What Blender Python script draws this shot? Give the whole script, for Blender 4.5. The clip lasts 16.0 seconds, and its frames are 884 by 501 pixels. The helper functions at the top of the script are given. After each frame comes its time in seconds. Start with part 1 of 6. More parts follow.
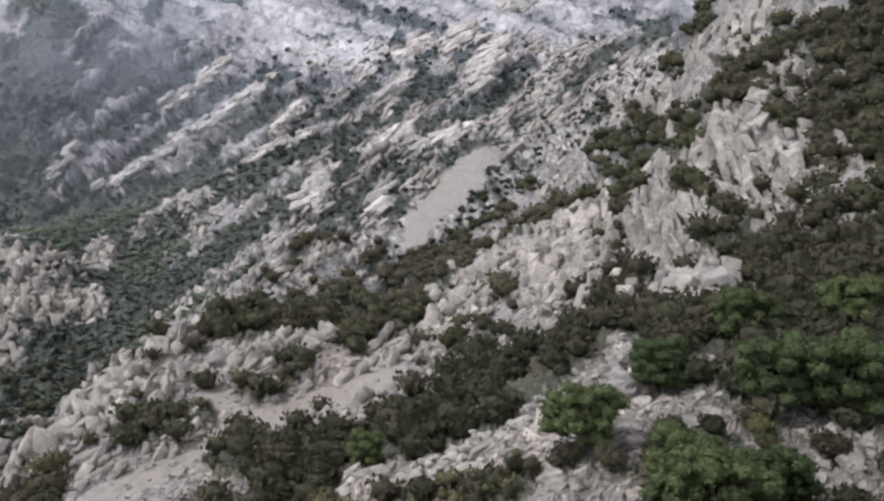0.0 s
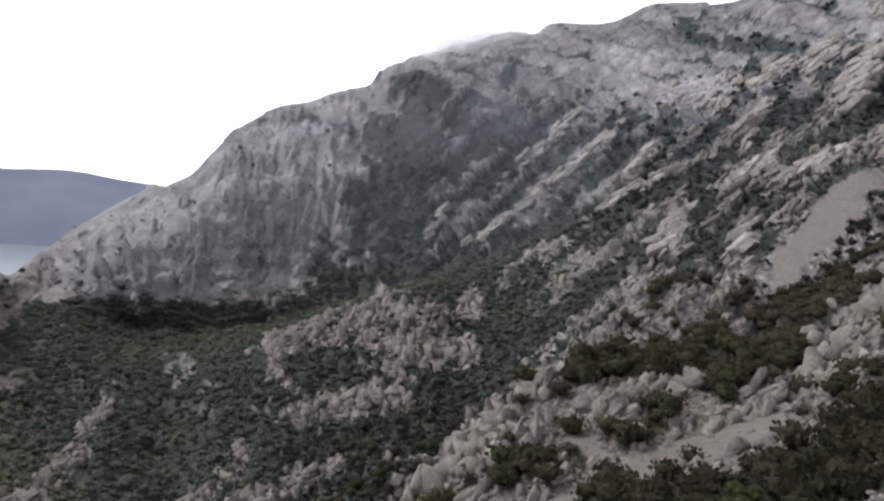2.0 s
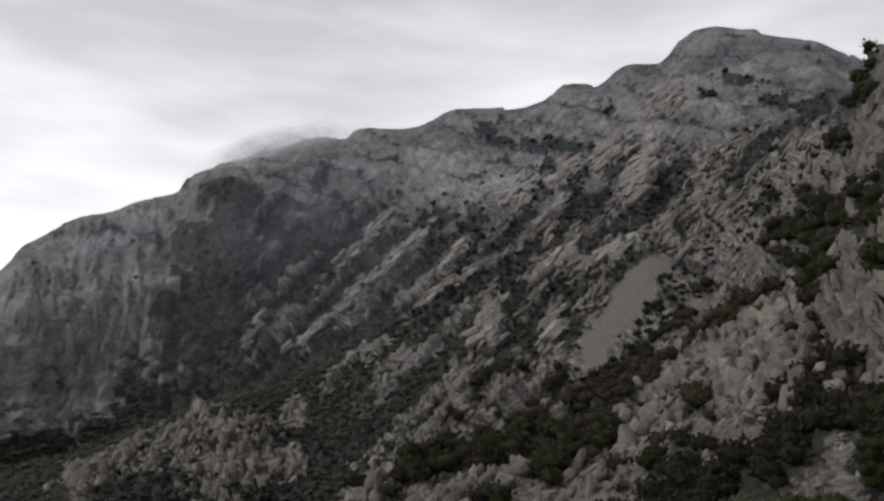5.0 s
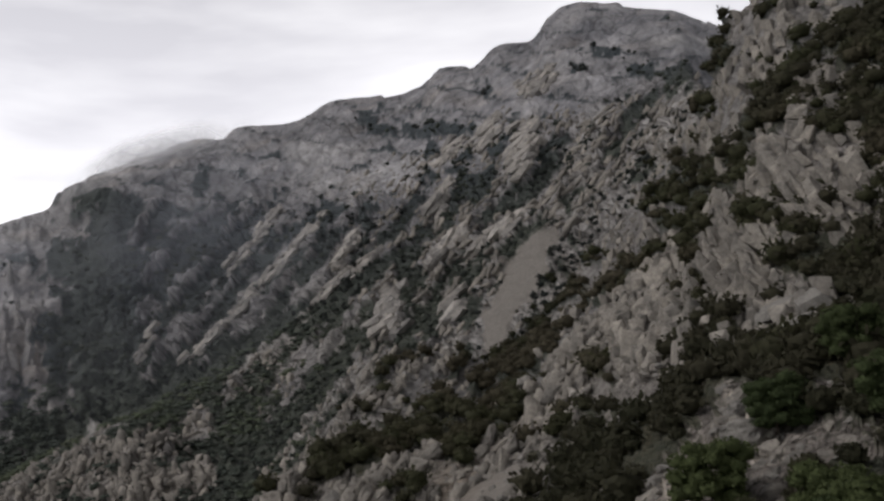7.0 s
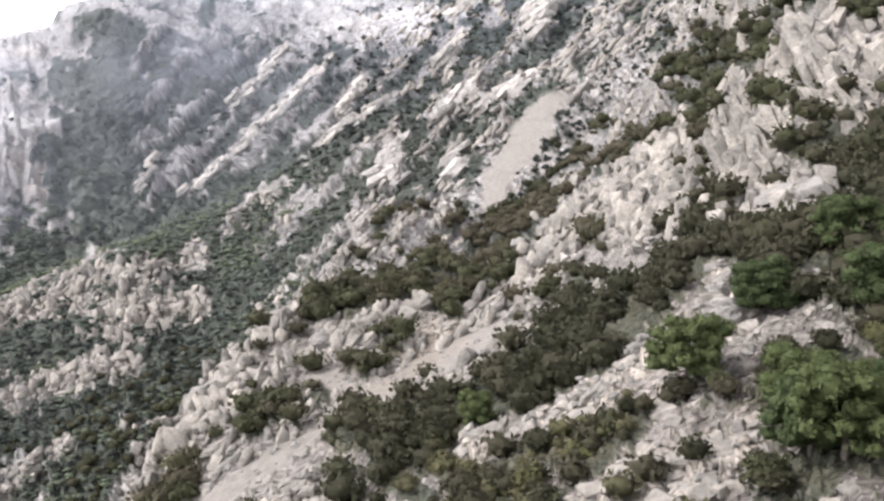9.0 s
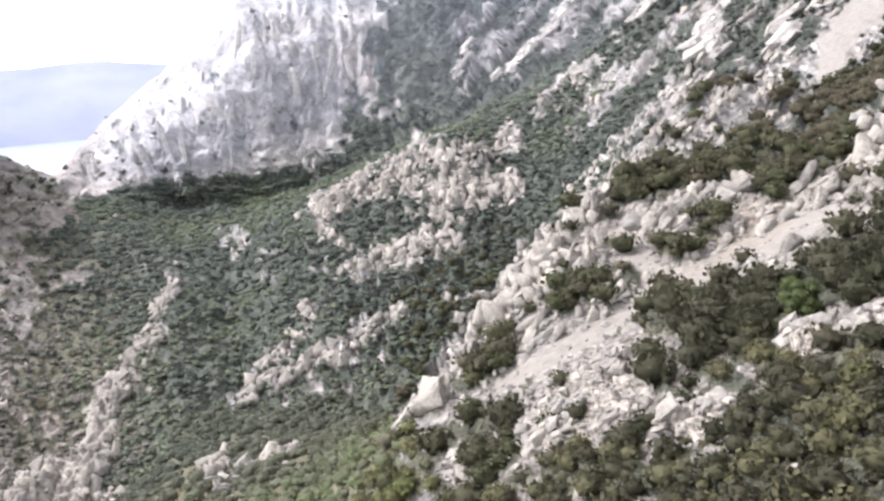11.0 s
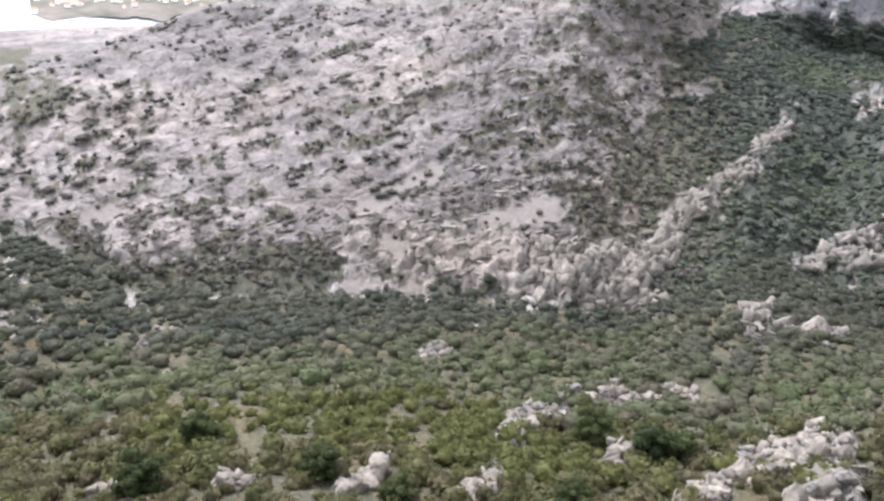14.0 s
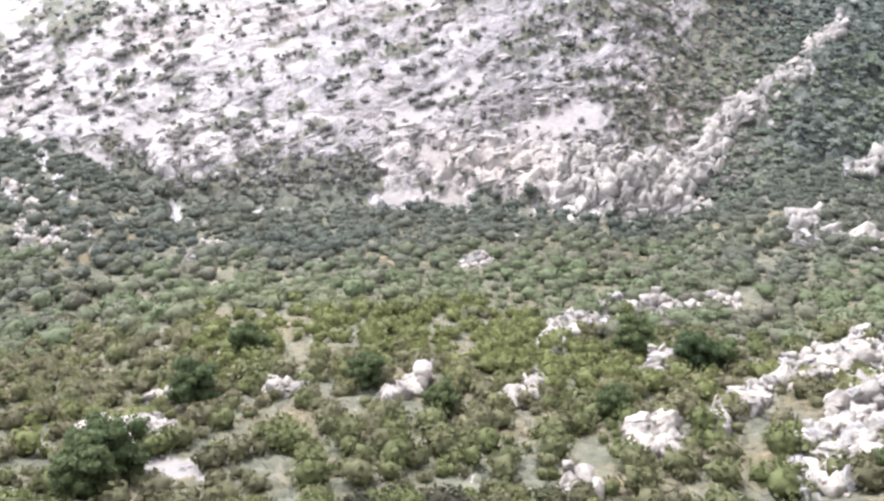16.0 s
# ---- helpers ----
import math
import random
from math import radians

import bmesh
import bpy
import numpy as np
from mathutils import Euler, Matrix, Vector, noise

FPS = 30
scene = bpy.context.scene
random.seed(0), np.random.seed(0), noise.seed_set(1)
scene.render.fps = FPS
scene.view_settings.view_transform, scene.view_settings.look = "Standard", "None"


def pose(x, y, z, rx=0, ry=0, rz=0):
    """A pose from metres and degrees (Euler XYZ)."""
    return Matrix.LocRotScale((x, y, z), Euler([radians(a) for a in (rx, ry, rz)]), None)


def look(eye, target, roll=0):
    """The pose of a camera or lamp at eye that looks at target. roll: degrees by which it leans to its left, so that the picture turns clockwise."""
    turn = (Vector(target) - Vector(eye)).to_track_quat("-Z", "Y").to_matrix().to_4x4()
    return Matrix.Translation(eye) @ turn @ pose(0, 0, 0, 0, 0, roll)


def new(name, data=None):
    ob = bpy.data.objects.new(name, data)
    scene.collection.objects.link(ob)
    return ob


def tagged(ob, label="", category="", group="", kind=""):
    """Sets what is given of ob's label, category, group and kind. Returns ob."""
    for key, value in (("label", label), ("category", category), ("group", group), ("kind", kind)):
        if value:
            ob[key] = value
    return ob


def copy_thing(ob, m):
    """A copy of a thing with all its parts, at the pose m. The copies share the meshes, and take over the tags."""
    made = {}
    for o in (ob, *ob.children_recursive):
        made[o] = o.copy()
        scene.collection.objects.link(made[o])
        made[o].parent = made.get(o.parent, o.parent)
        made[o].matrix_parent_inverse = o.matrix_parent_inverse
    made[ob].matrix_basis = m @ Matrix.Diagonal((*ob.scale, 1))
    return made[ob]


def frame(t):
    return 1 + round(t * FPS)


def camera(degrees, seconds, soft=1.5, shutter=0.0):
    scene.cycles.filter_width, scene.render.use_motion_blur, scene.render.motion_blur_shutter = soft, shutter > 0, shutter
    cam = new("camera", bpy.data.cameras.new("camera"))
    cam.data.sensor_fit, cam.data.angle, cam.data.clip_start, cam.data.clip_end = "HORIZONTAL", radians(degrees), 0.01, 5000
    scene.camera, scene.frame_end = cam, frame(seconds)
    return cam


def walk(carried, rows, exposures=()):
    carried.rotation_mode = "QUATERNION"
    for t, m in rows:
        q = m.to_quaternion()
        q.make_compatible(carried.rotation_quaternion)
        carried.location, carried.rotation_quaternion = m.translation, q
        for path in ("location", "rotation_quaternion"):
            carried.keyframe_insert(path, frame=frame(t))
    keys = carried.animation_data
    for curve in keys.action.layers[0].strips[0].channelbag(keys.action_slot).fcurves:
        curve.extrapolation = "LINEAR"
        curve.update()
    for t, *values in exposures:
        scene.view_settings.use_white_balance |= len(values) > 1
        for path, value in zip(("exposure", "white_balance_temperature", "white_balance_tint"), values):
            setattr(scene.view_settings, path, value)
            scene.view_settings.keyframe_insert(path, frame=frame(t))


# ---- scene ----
# Camera: stands on the hillside and turns; yaw to the left, pitch up, roll in degrees.
EYE = (0.0, 0.0, 1.6)
TURNS = [
    (0, -22.66, -2.95, 9.88), (0.5, -11.92, -4.55, 10.20), (1, -0.26, -7.51, 9.16), (1.5, 4.11, -7.95, 7.71),
    (2, 2.19, -3.16, 5.49), (2.5, -1.43, 2.73, 6.14), (3, -8.41, 5.31, 3.15), (3.5, -10.38, 5.04, 3.31),
    (3.7, -9.48, 4.51, 3.18), (5.8, -12.63, 4.89, -0.86), (6, -15.06, 5.16, -0.97), (6.5, -19.34, 4.78, -3.18),
    (7, -17.38, 3.72, -4.07), (7.5, -18.41, 4.59, -5.28), (8, -23.41, 2.57, -8.04), (8.5, -20.97, -1.87, -1.28),
    (9, -17.09, -6.36, 0.96), (9.5, -14.40, -8.47, 1.74), (10, -7.93, -12.48, 0.94), (10.2, -4.23, -14.25, -0.05),
    (12.3, 13.77, -14.01, 0.11), (12.5, 16.79, -13.41, 1.42), (13, 30.64, -16.68, 2.74), (13.5, 41.85, -23.32, 4.64),
    (14, 46.41, -26.24, 3.78), (14.5, 46.88, -29.24, 2.70), (15, 47.69, -30.81, 3.20), (15.5, 48.08, -32.33, 2.96),
    (16, 49.32, -32.60, 1.59),
]


def aim(yaw, pitch, roll):
    a, e = radians(yaw), radians(pitch)
    ahead = Vector((-math.sin(a) * math.cos(e), math.cos(a) * math.cos(e), math.sin(e)))
    return look(EYE, Vector(EYE) + ahead * 100.0, roll)


cam = camera(56.7, 16.0, soft=2.6)
walk(cam, [(t, aim(y, p, r)) for t, y, p, r in TURNS],
     exposures=[(0.0, 1.2, 5950, 16), (1.0, 1.2, 5950, 16), (1.7, 1.05, 6000, 15), (2.5, -0.95, 6300, 14), (3.0, -1.05, 6350, 14), (3.7, -1.0, 6350, 14), (6.0, -0.5, 6350, 14), (8.0, -0.45, 6350, 14),
                (8.2, 0.1, 6300, 14), (8.5, 1.05, 6250, 15), (9.0, 1.8, 6200, 16), (9.5, 2.25, 6150, 16), (10.0, 2.2, 6150, 16), (12.5, 2.2, 6000, 18), (13.2, 2.1, 6050, 18), (14.0, 1.82, 5950, 17), (14.5, 2.1, 5900, 17),
                (15.0, 2.56, 5850, 18), (16.0, 2.6, 5800, 18)])

# ---------- light: bright overcast sky with a soft sun ----------
SUN_AZ, SUN_EL = -75.0, 46.0
world = bpy.data.worlds.new("sky")
scene.world = world
world.use_nodes = True
nt = world.node_tree
nt.nodes.clear()
w_out = nt.nodes.new("ShaderNodeOutputWorld")
w_bg = nt.nodes.new("ShaderNodeBackground")
w_sky = nt.nodes.new("ShaderNodeTexSky")
w_sky.sky_type, w_sky.sun_disc = "NISHITA", False
w_sky.sun_elevation, w_sky.sun_rotation = radians(SUN_EL), radians(SUN_AZ)
w_sky.air_density, w_sky.dust_density = 1.0, 2.0
w_co = nt.nodes.new("ShaderNodeTexCoord")
w_map = nt.nodes.new("ShaderNodeMapping")
w_map.inputs["Scale"].default_value = (1.6, 1.6, 7.0)
w_no = nt.nodes.new("ShaderNodeTexNoise")
w_no.inputs["Scale"].default_value, w_no.inputs["Detail"].default_value, w_no.inputs["Roughness"].default_value = 1.6, 6.0, 0.5
w_no.inputs["Distortion"].default_value = 0.2
w_ramp = nt.nodes.new("ShaderNodeValToRGB")
w_ramp.color_ramp.elements[0].position, w_ramp.color_ramp.elements[0].color = 0.36, (9.3, 9.2, 9.3, 1)
w_ramp.color_ramp.elements[1].position, w_ramp.color_ramp.elements[1].color = 0.62, (13.0, 12.9, 12.7, 1)
w_mix = nt.nodes.new("ShaderNodeMixRGB")
w_mix.inputs[0].default_value = 0.9
w_bg.inputs["Strength"].default_value = 0.1
nt.links.new(w_co.outputs["Generated"], w_map.inputs["Vector"])
nt.links.new(w_map.outputs["Vector"], w_no.inputs["Vector"])
nt.links.new(w_no.outputs["Fac"], w_ramp.inputs["Fac"])
nt.links.new(w_sky.outputs["Color"], w_mix.inputs[1])
nt.links.new(w_ramp.outputs["Color"], w_mix.inputs[2])
# The sky is dimmed overhead and raised at the horizon for contrast on the land.
w_split = nt.nodes.new("ShaderNodeSeparateXYZ")
w_fall = nt.nodes.new("ShaderNodeMapRange")
for slot, value in (("From Min", 0.12), ("From Max", 0.75), ("To Min", 1.5), ("To Max", 0.42)):
    w_fall.inputs[slot].default_value = value
w_mul = nt.nodes.new("ShaderNodeMixRGB")
w_mul.blend_type = "MULTIPLY"
w_mul.inputs[0].default_value = 1.0
nt.links.new(w_co.outputs["Generated"], w_split.inputs[0])
nt.links.new(w_split.outputs["Z"], w_fall.inputs["Value"])
nt.links.new(w_mix.outputs["Color"], w_mul.inputs[1])
nt.links.new(w_fall.outputs["Result"], w_mul.inputs[2])
nt.links.new(w_mul.outputs["Color"], w_bg.inputs["Color"])
nt.links.new(w_bg.outputs["Background"], w_out.inputs["Surface"])

sun = bpy.data.lights.new("sun", "SUN")
sun.energy, sun.angle, sun.color = 2.3, radians(10), (1.0, 0.96, 0.9)
sun_ob = new("sun", sun)
sun_to = Vector((math.sin(radians(SUN_AZ)) * math.cos(radians(SUN_EL)), math.cos(radians(SUN_AZ)) * math.cos(radians(SUN_EL)), math.sin(radians(SUN_EL))))
sun_ob.matrix_world = look(sun_to * 900.0, (0, 0, 0))


# ---------- noise on arrays ----------
def lattice(ix, iy, iz, seed):
    h = (ix.astype(np.int64) * 374761393 + iy.astype(np.int64) * 668265263 + iz.astype(np.int64) * 2147483647 + seed * 974711) & 0x7FFFFFFF
    h = ((h ^ (h >> 13)) * 1274126177) & 0x7FFFFFFF
    h = ((h ^ (h >> 16)) * 1911520717) & 0x7FFFFFFF
    return ((h ^ (h >> 15)) & 0xFFFFF).astype(np.float32) / np.float32(0xFFFFF)


def vnoise(x, y, z, seed=0):
    fx, fy, fz = np.floor(x), np.floor(y), np.floor(z)
    tx, ty, tz = (x - fx).astype(np.float32), (y - fy).astype(np.float32), (z - fz).astype(np.float32)
    tx, ty, tz = tx * tx * (3 - 2 * tx), ty * ty * (3 - 2 * ty), tz * tz * (3 - 2 * tz)
    ix, iy, iz = fx.astype(np.int32), fy.astype(np.int32), fz.astype(np.int32)

    def corner(a, b, c):
        return lattice(ix + a, iy + b, iz + c, seed)
    x00 = corner(0, 0, 0) * (1 - tx) + corner(1, 0, 0) * tx
    x10 = corner(0, 1, 0) * (1 - tx) + corner(1, 1, 0) * tx
    x01 = corner(0, 0, 1) * (1 - tx) + corner(1, 0, 1) * tx
    x11 = corner(0, 1, 1) * (1 - tx) + corner(1, 1, 1) * tx
    return (x00 * (1 - ty) + x10 * ty) * (1 - tz) + (x01 * (1 - ty) + x11 * ty) * tz


def fbm(x, y, z, octaves=4, gain=0.5, seed=0, ridged=False):
    total, amp, norm = 0.0, 1.0, 0.0
    for o in range(octaves):
        n = vnoise(x, y, z, seed + o * 17)
        if ridged:
            n = 1 - np.abs(2 * n - 1)
        total, norm = total + amp * n, norm + amp
        x, y, z, amp = x * 2.03 + 11.3, y * 2.03 + 5.7, z * 2.03 + 3.1, amp * gain
    return total / norm


def smooth(lo, hi, x):
    t = np.clip((x - lo) / (hi - lo), 0, 1)
    return t * t * (3 - 2 * t)


# ---------- the lie of the land: break lines as (bearing to the right, distance, height angle), in degrees and metres ----------
NEAR = [(-130, 30, -30), (-84, 32, -49), (-60, 32, -50), (-36, 30, -50.5), (-15, 34, -47), (0, 36, -40), (15, 33, -34), (30, 30, -31), (45, 28, -29),
        (55, 28, -27), (80, 26, -5), (120, 30, 20), (180, 30, -5)]
BENCH = [(-130, 60, -27), (-84, 60, -39), (-60, 60, -39.5), (-36, 60, -40.5), (-10, 60, -36), (1.5, 75, -23.9), (6, 78, -21), (11, 88, -16.7),
         (16, 95, -14.3), (21, 105, -11), (25, 112, -8.5), (30, 115, -4.5), (35, 112, -1), (41, 95, -1), (46, 95, 0), (55, 85, 0), (80, 60, 12), (120, 55, 26), (180, 60, 0)]
SPUR = [(-130, 100, -26), (-84, 95, -34), (-60, 95, -35), (-36, 90, -36), (-22, 95, -34), (-15, 95, -31), (-10, 82, -28), (-8.8, 86, -26.5), (-4.7, 92, -22.6),
        (-1.5, 98, -19.2), (2.4, 106, -14.4), (5.5, 118, -11.2), (8, 142, -8), (12, 185, -3.9), (16, 222, -3), (20, 242, -4), (23.4, 255, -3), (28, 255, 3), (32, 240, 7),
        (35.5, 215, 11), (38, 205, 17), (41, 200, 19.3), (46, 185, 18), (55, 170, 15), (80, 120, 20), (120, 100, 30), (180, 100, 3)]
FLOOR = [(-130, 180, -24), (-84, 220, -22.5), (-77, 205, -23.7), (-70, 175, -28.5), (-60, 165, -29.9), (-46, 165, -29.8), (-38, 165, -29.2), (-32, 168, -29.8),
         (-28, 185, -27.3), (-24, 215, -24.2), (-20, 225, -23.8), (-14, 200, -25.5), (-7, 190, -26), (0, 190, -25), (6, 200, -20), (13, 235, -12),
         (18.5, 260, -6.5), (23.4, 280, -2.5), (30, 290, 4.5), (35, 270, 10), (38, 250, 13), (46, 240, 10), (55, 230, 6), (80, 170, 18), (120, 150, 30), (180, 150, 3)]
KNOLL = [(-130, 280, -21), (-84, 270, -19), (-72, 280, -16), (-60, 290, -17), (-46, 290, -14), (-38, 300, -13), (-32, 320, -16), (-28, 300, -17.5), (-24, 330, -15.5),
         (-20, 350, -16), (-17, 380, -13.5), (-14, 420, -10.2), (-9, 430, -8.2), (-4, 440, -6.4), (0, 440, -6.8), (4, 440, -5.9), (8, 400, -3.2), (12, 380, -2.8),
         (18, 370, -1), (24, 350, 4.5), (30, 380, 8), (35, 350, 13), (38, 320, 12), (46, 300, 8), (55, 290, 3), (80, 240, 20), (120, 240, 28), (180, 230, 0)]
FOOT = [(-130, 330, -20), (-84, 310, -17), (-72, 330, -14), (-60, 340, -13), (-46, 360, -9), (-38, 370, -7.5), (-32, 420, -11.5), (-26.6, 600, -8.9), (-23, 640, -10.1),
        (-18.6, 640, -10.3), (-14, 630, -9.6), (-8, 610, -7.2), (-2, 590, -5), (3.4, 570, -2), (8, 520, 0.3), (12, 470, 1), (18, 430, 2.5), (24, 410, 6),
        (30, 440, 10), (35, 420, 14), (38, 400, 10), (46, 400, 3), (55, 380, 0), (80, 300, 18), (120, 300, 26), (180, 300, -2)]
FACE = [(-130, 390, -19), (-84, 340, -16.6), (-72, 360, -13.2), (-60, 380, -11), (-46, 410, -6), (-38, 420, -3.2), (-32, 460, -8), (-28, 700, -7), (-24, 690, -5.5), (-20, 690, -3),
        (-17, 690, -0.5), (-14, 710, 0), (-8, 760, 1.5), (-2, 800, 3.5), (4, 780, 6), (10, 720, 8), (16, 620, 9.5), (24, 560, 12.5), (30, 580, 15), (35, 560, 15.5),
        (38, 500, 8), (46, 480, 0), (55, 450, -2), (80, 400, 15), (120, 400, 25), (180, 380, -3)]
HILL_CREST = [(-130, 450, -18), (-84, 370, -16), (-78, 375, -15), (-70, 385, -12.5), (-64, 400, -10.5), (-59, 420, -8.8), (-54, 430, -7.4), (-48.7, 440, -4.9),
              (-45, 445, -3.8), (-42, 450, -1.7), (-38.4, 455, -0.8), (-36.2, 458, -1.9), (-34.2, 470, -4.1), (-32.3, 500, -5.5), (-30, 680, -7.0)]
MAIN_CREST = [(-27.4, 820, -4.7), (-24.8, 850, -3), (-22.1, 870, -1.2), (-19.3, 880, 0.8), (-17.3, 900, 3.7), (-15.2, 950, 5.3), (-13.4, 974, 6), (-11.9, 994, 6.4), (-10.3, 1013, 7.3),
              (-8.2, 1038, 7.9), (-7.8, 1042, 8.8), (-7, 1049, 9.4), (-4.6, 1072, 10.5), (0.1, 1079, 12.1), (1.3, 1070, 12.4), (2.8, 1060, 12.3), (3.6, 1058, 13.1), (4.5, 1051, 13.3),
              (6.9, 1033, 13.3), (8.3, 1019, 13.6), (9.9, 1002, 14.6), (10.7, 993, 14.9), (12.7, 974, 14.8), (15.5, 948, 14.9), (16.8, 940, 15.3), (17.9, 931, 16.4), (18.7, 920, 16.6),
              (20.5, 897, 16.3), (22, 882, 17.5), (22.6, 875, 17.8), (24.7, 855, 17.7), (25.7, 846, 18.7), (26.8, 835, 19.7), (28.3, 818, 19.9), (31.3, 800, 19.2), (34.6, 773, 18.3),
              (36.7, 752, 17.3)]
EAST_CREST = [(35, 770, 18.1), (37.8, 740, 16.8), (41, 700, 14), (46, 650, 10), (55, 600, 3), (80, 500, 12), (120, 500, 23), (180, 450, -4)]
BACK = [(-130, 700, -22), (-60, 600, -19), (-40, 640, -16), (-34, 800, -13), (-30, 1450, -7.2), (-27, 1500, -4.2), (-22, 1500, -0.4), (-19, 1450, -1.5), (-10, 1400, 3),
        (0, 1400, 7), (15, 1300, 10), (28, 1200, 14), (38, 1100, 10), (55, 900, 2), (80, 800, 10), (120, 800, 18), (180, 800, -8)]

SEA_Z = -350.0
STEP = 0.125
COLS = np.concatenate([np.arange(-90, 60, STEP), np.arange(60, 270, 1.5)])
WIDE = 1200
ROWS = 415


def line(keys):
    k = np.array([(a - 360, r, e) for a, r, e in keys] + list(keys) + [(a + 360, r, e) for a, r, e in keys], float)
    k = k[np.argsort(k[:, 0])]
    a = np.where(COLS > 180, COLS - 360, COLS)
    r, e = np.interp(a, k[:, 0], k[:, 1]), np.interp(a, k[:, 0], k[:, 2])
    for column in (r, e):
        run = np.convolve(np.pad(column, 2, mode="edge"), np.ones(5) / 5, "valid")
        column[:WIDE] = run[:WIDE]
    return r, r * np.tan(np.radians(e))


def land():
    ends = [line(keys) for keys in (NEAR, BENCH, SPUR, FLOOR, KNOLL, FOOT, FACE, HILL_CREST + MAIN_CREST + EAST_CREST, BACK)]
    n = len(COLS)
    flat = np.ones(n)
    ends = [(0.0 * flat + 1e-4, -1.6 * flat), (0.6 * flat, -1.8 * flat), (9.0 * flat, 9.0 * ends[0][1] / ends[0][0] - 3.2)] + ends + [(2300 * flat, -420 * flat), (4950 * flat, -430 * flat)]
    rr, zz = np.stack([e[0] for e in ends]), np.stack([e[1] for e in ends])
    fine = 40
    s = np.linspace(0, len(ends) - 1, (len(ends) - 1) * fine + 1)
    i = np.minimum(s.astype(int), len(ends) - 2)
    f = (s - i)[:, None]
    r, z = rr[i] * (1 - f) + rr[i + 1] * f, zz[i] * (1 - f) + zz[i + 1] * f
    kernel = np.hanning(13)[1:-1]
    kernel /= kernel.sum()
    for m in (r, z):
        p = np.pad(m, ((5, 5), (0, 0)), mode="edge")
        m[:] = sum(kernel[j] * p[j:j + len(m)] for j in range(11)) * 0.7 + m * 0.3
    el = np.arctan2(z, r)
    step = np.maximum(np.diff(el, axis=0), 0) + 0.00008 + 0.0035 * np.diff(np.log(r + 1.0), axis=0)
    inner = s[:-1] < 1.7
    step[inner] = 0.02 * step[inner] + 0.06 * np.diff(r, axis=0)[inner] / 9.0
    soft = np.exp(-np.linspace(-2, 2, 41) ** 2)
    soft /= soft.sum()
    p = np.pad(step[:, :WIDE], ((0, 0), (20, 20)), mode="edge")
    step[:, :WIDE] = sum(soft[j] * p[:, j:j + WIDE] for j in range(41))
    cum = np.concatenate([np.zeros((1, n)), np.cumsum(step, 0)])
    cum /= cum[-1]
    want = np.linspace(0, 1, ROWS)
    R, Z, S = np.empty((ROWS, n)), np.empty((ROWS, n)), np.empty((ROWS, n))
    for c in range(n):
        S[:, c] = np.interp(want, cum[:, c], s)
        R[:, c], Z[:, c] = np.interp(S[:, c], s, r[:, c]), np.interp(S[:, c], s, z[:, c])
    return R, Z, np.maximum(S - 1, 0)


R, Z, S = land()
AZ = np.broadcast_to(np.where(COLS > 180, COLS - 360, COLS), R.shape)
EL = np.degrees(np.arctan2(Z, R))
LN = np.degrees(np.log(R + 0.5))
X0, Y0 = R * np.sin(np.radians(AZ)), R * np.cos(np.radians(AZ))


def blob(az, el, wa, we, turn=0.0):
    """A soft patch of the land round a bearing and height angle, its long side leaning by turn degrees."""
    c, s = math.cos(radians(turn)), math.sin(radians(turn))
    u, v = (AZ - az) * c + (EL - el) * s, -(AZ - az) * s + (EL - el) * c
    return np.exp(-((u / wa) ** 2 + (v / we) ** 2))


def blocks(x, y, z, seed=0):
    """Broken rock: how far inside its block a point lies (0 in the joints), and the block's own number."""
    bx, by, bz = np.floor(x - 0.5), np.floor(y - 0.5), np.floor(z - 0.5)
    f1, f2, own = np.full(x.shape, 9.0, np.float32), np.full(x.shape, 9.0, np.float32), np.zeros(x.shape, np.float32)
    for k in range(8):
        cx, cy, cz = bx + (k & 1), by + (k >> 1 & 1), bz + (k >> 2)
        ix, iy, iz = cx.astype(np.int32), cy.astype(np.int32), cz.astype(np.int32)
        h1, h2, h3 = lattice(ix, iy, iz, seed), lattice(ix, iy, iz, seed + 5), lattice(ix, iy, iz, seed + 9)
        d = np.sqrt((cx + 0.15 + 0.7 * h1 - x) ** 2 + (cy + 0.15 + 0.7 * h2 - y) ** 2 + (cz + 0.15 + 0.7 * h3 - z) ** 2).astype(np.float32)
        closer = d < f1
        f2 = np.where(closer, f1, np.minimum(f2, d))
        own = np.where(closer, h1, own)
        f1 = np.where(closer, d, f1)
    return f2 - f1, own, f1


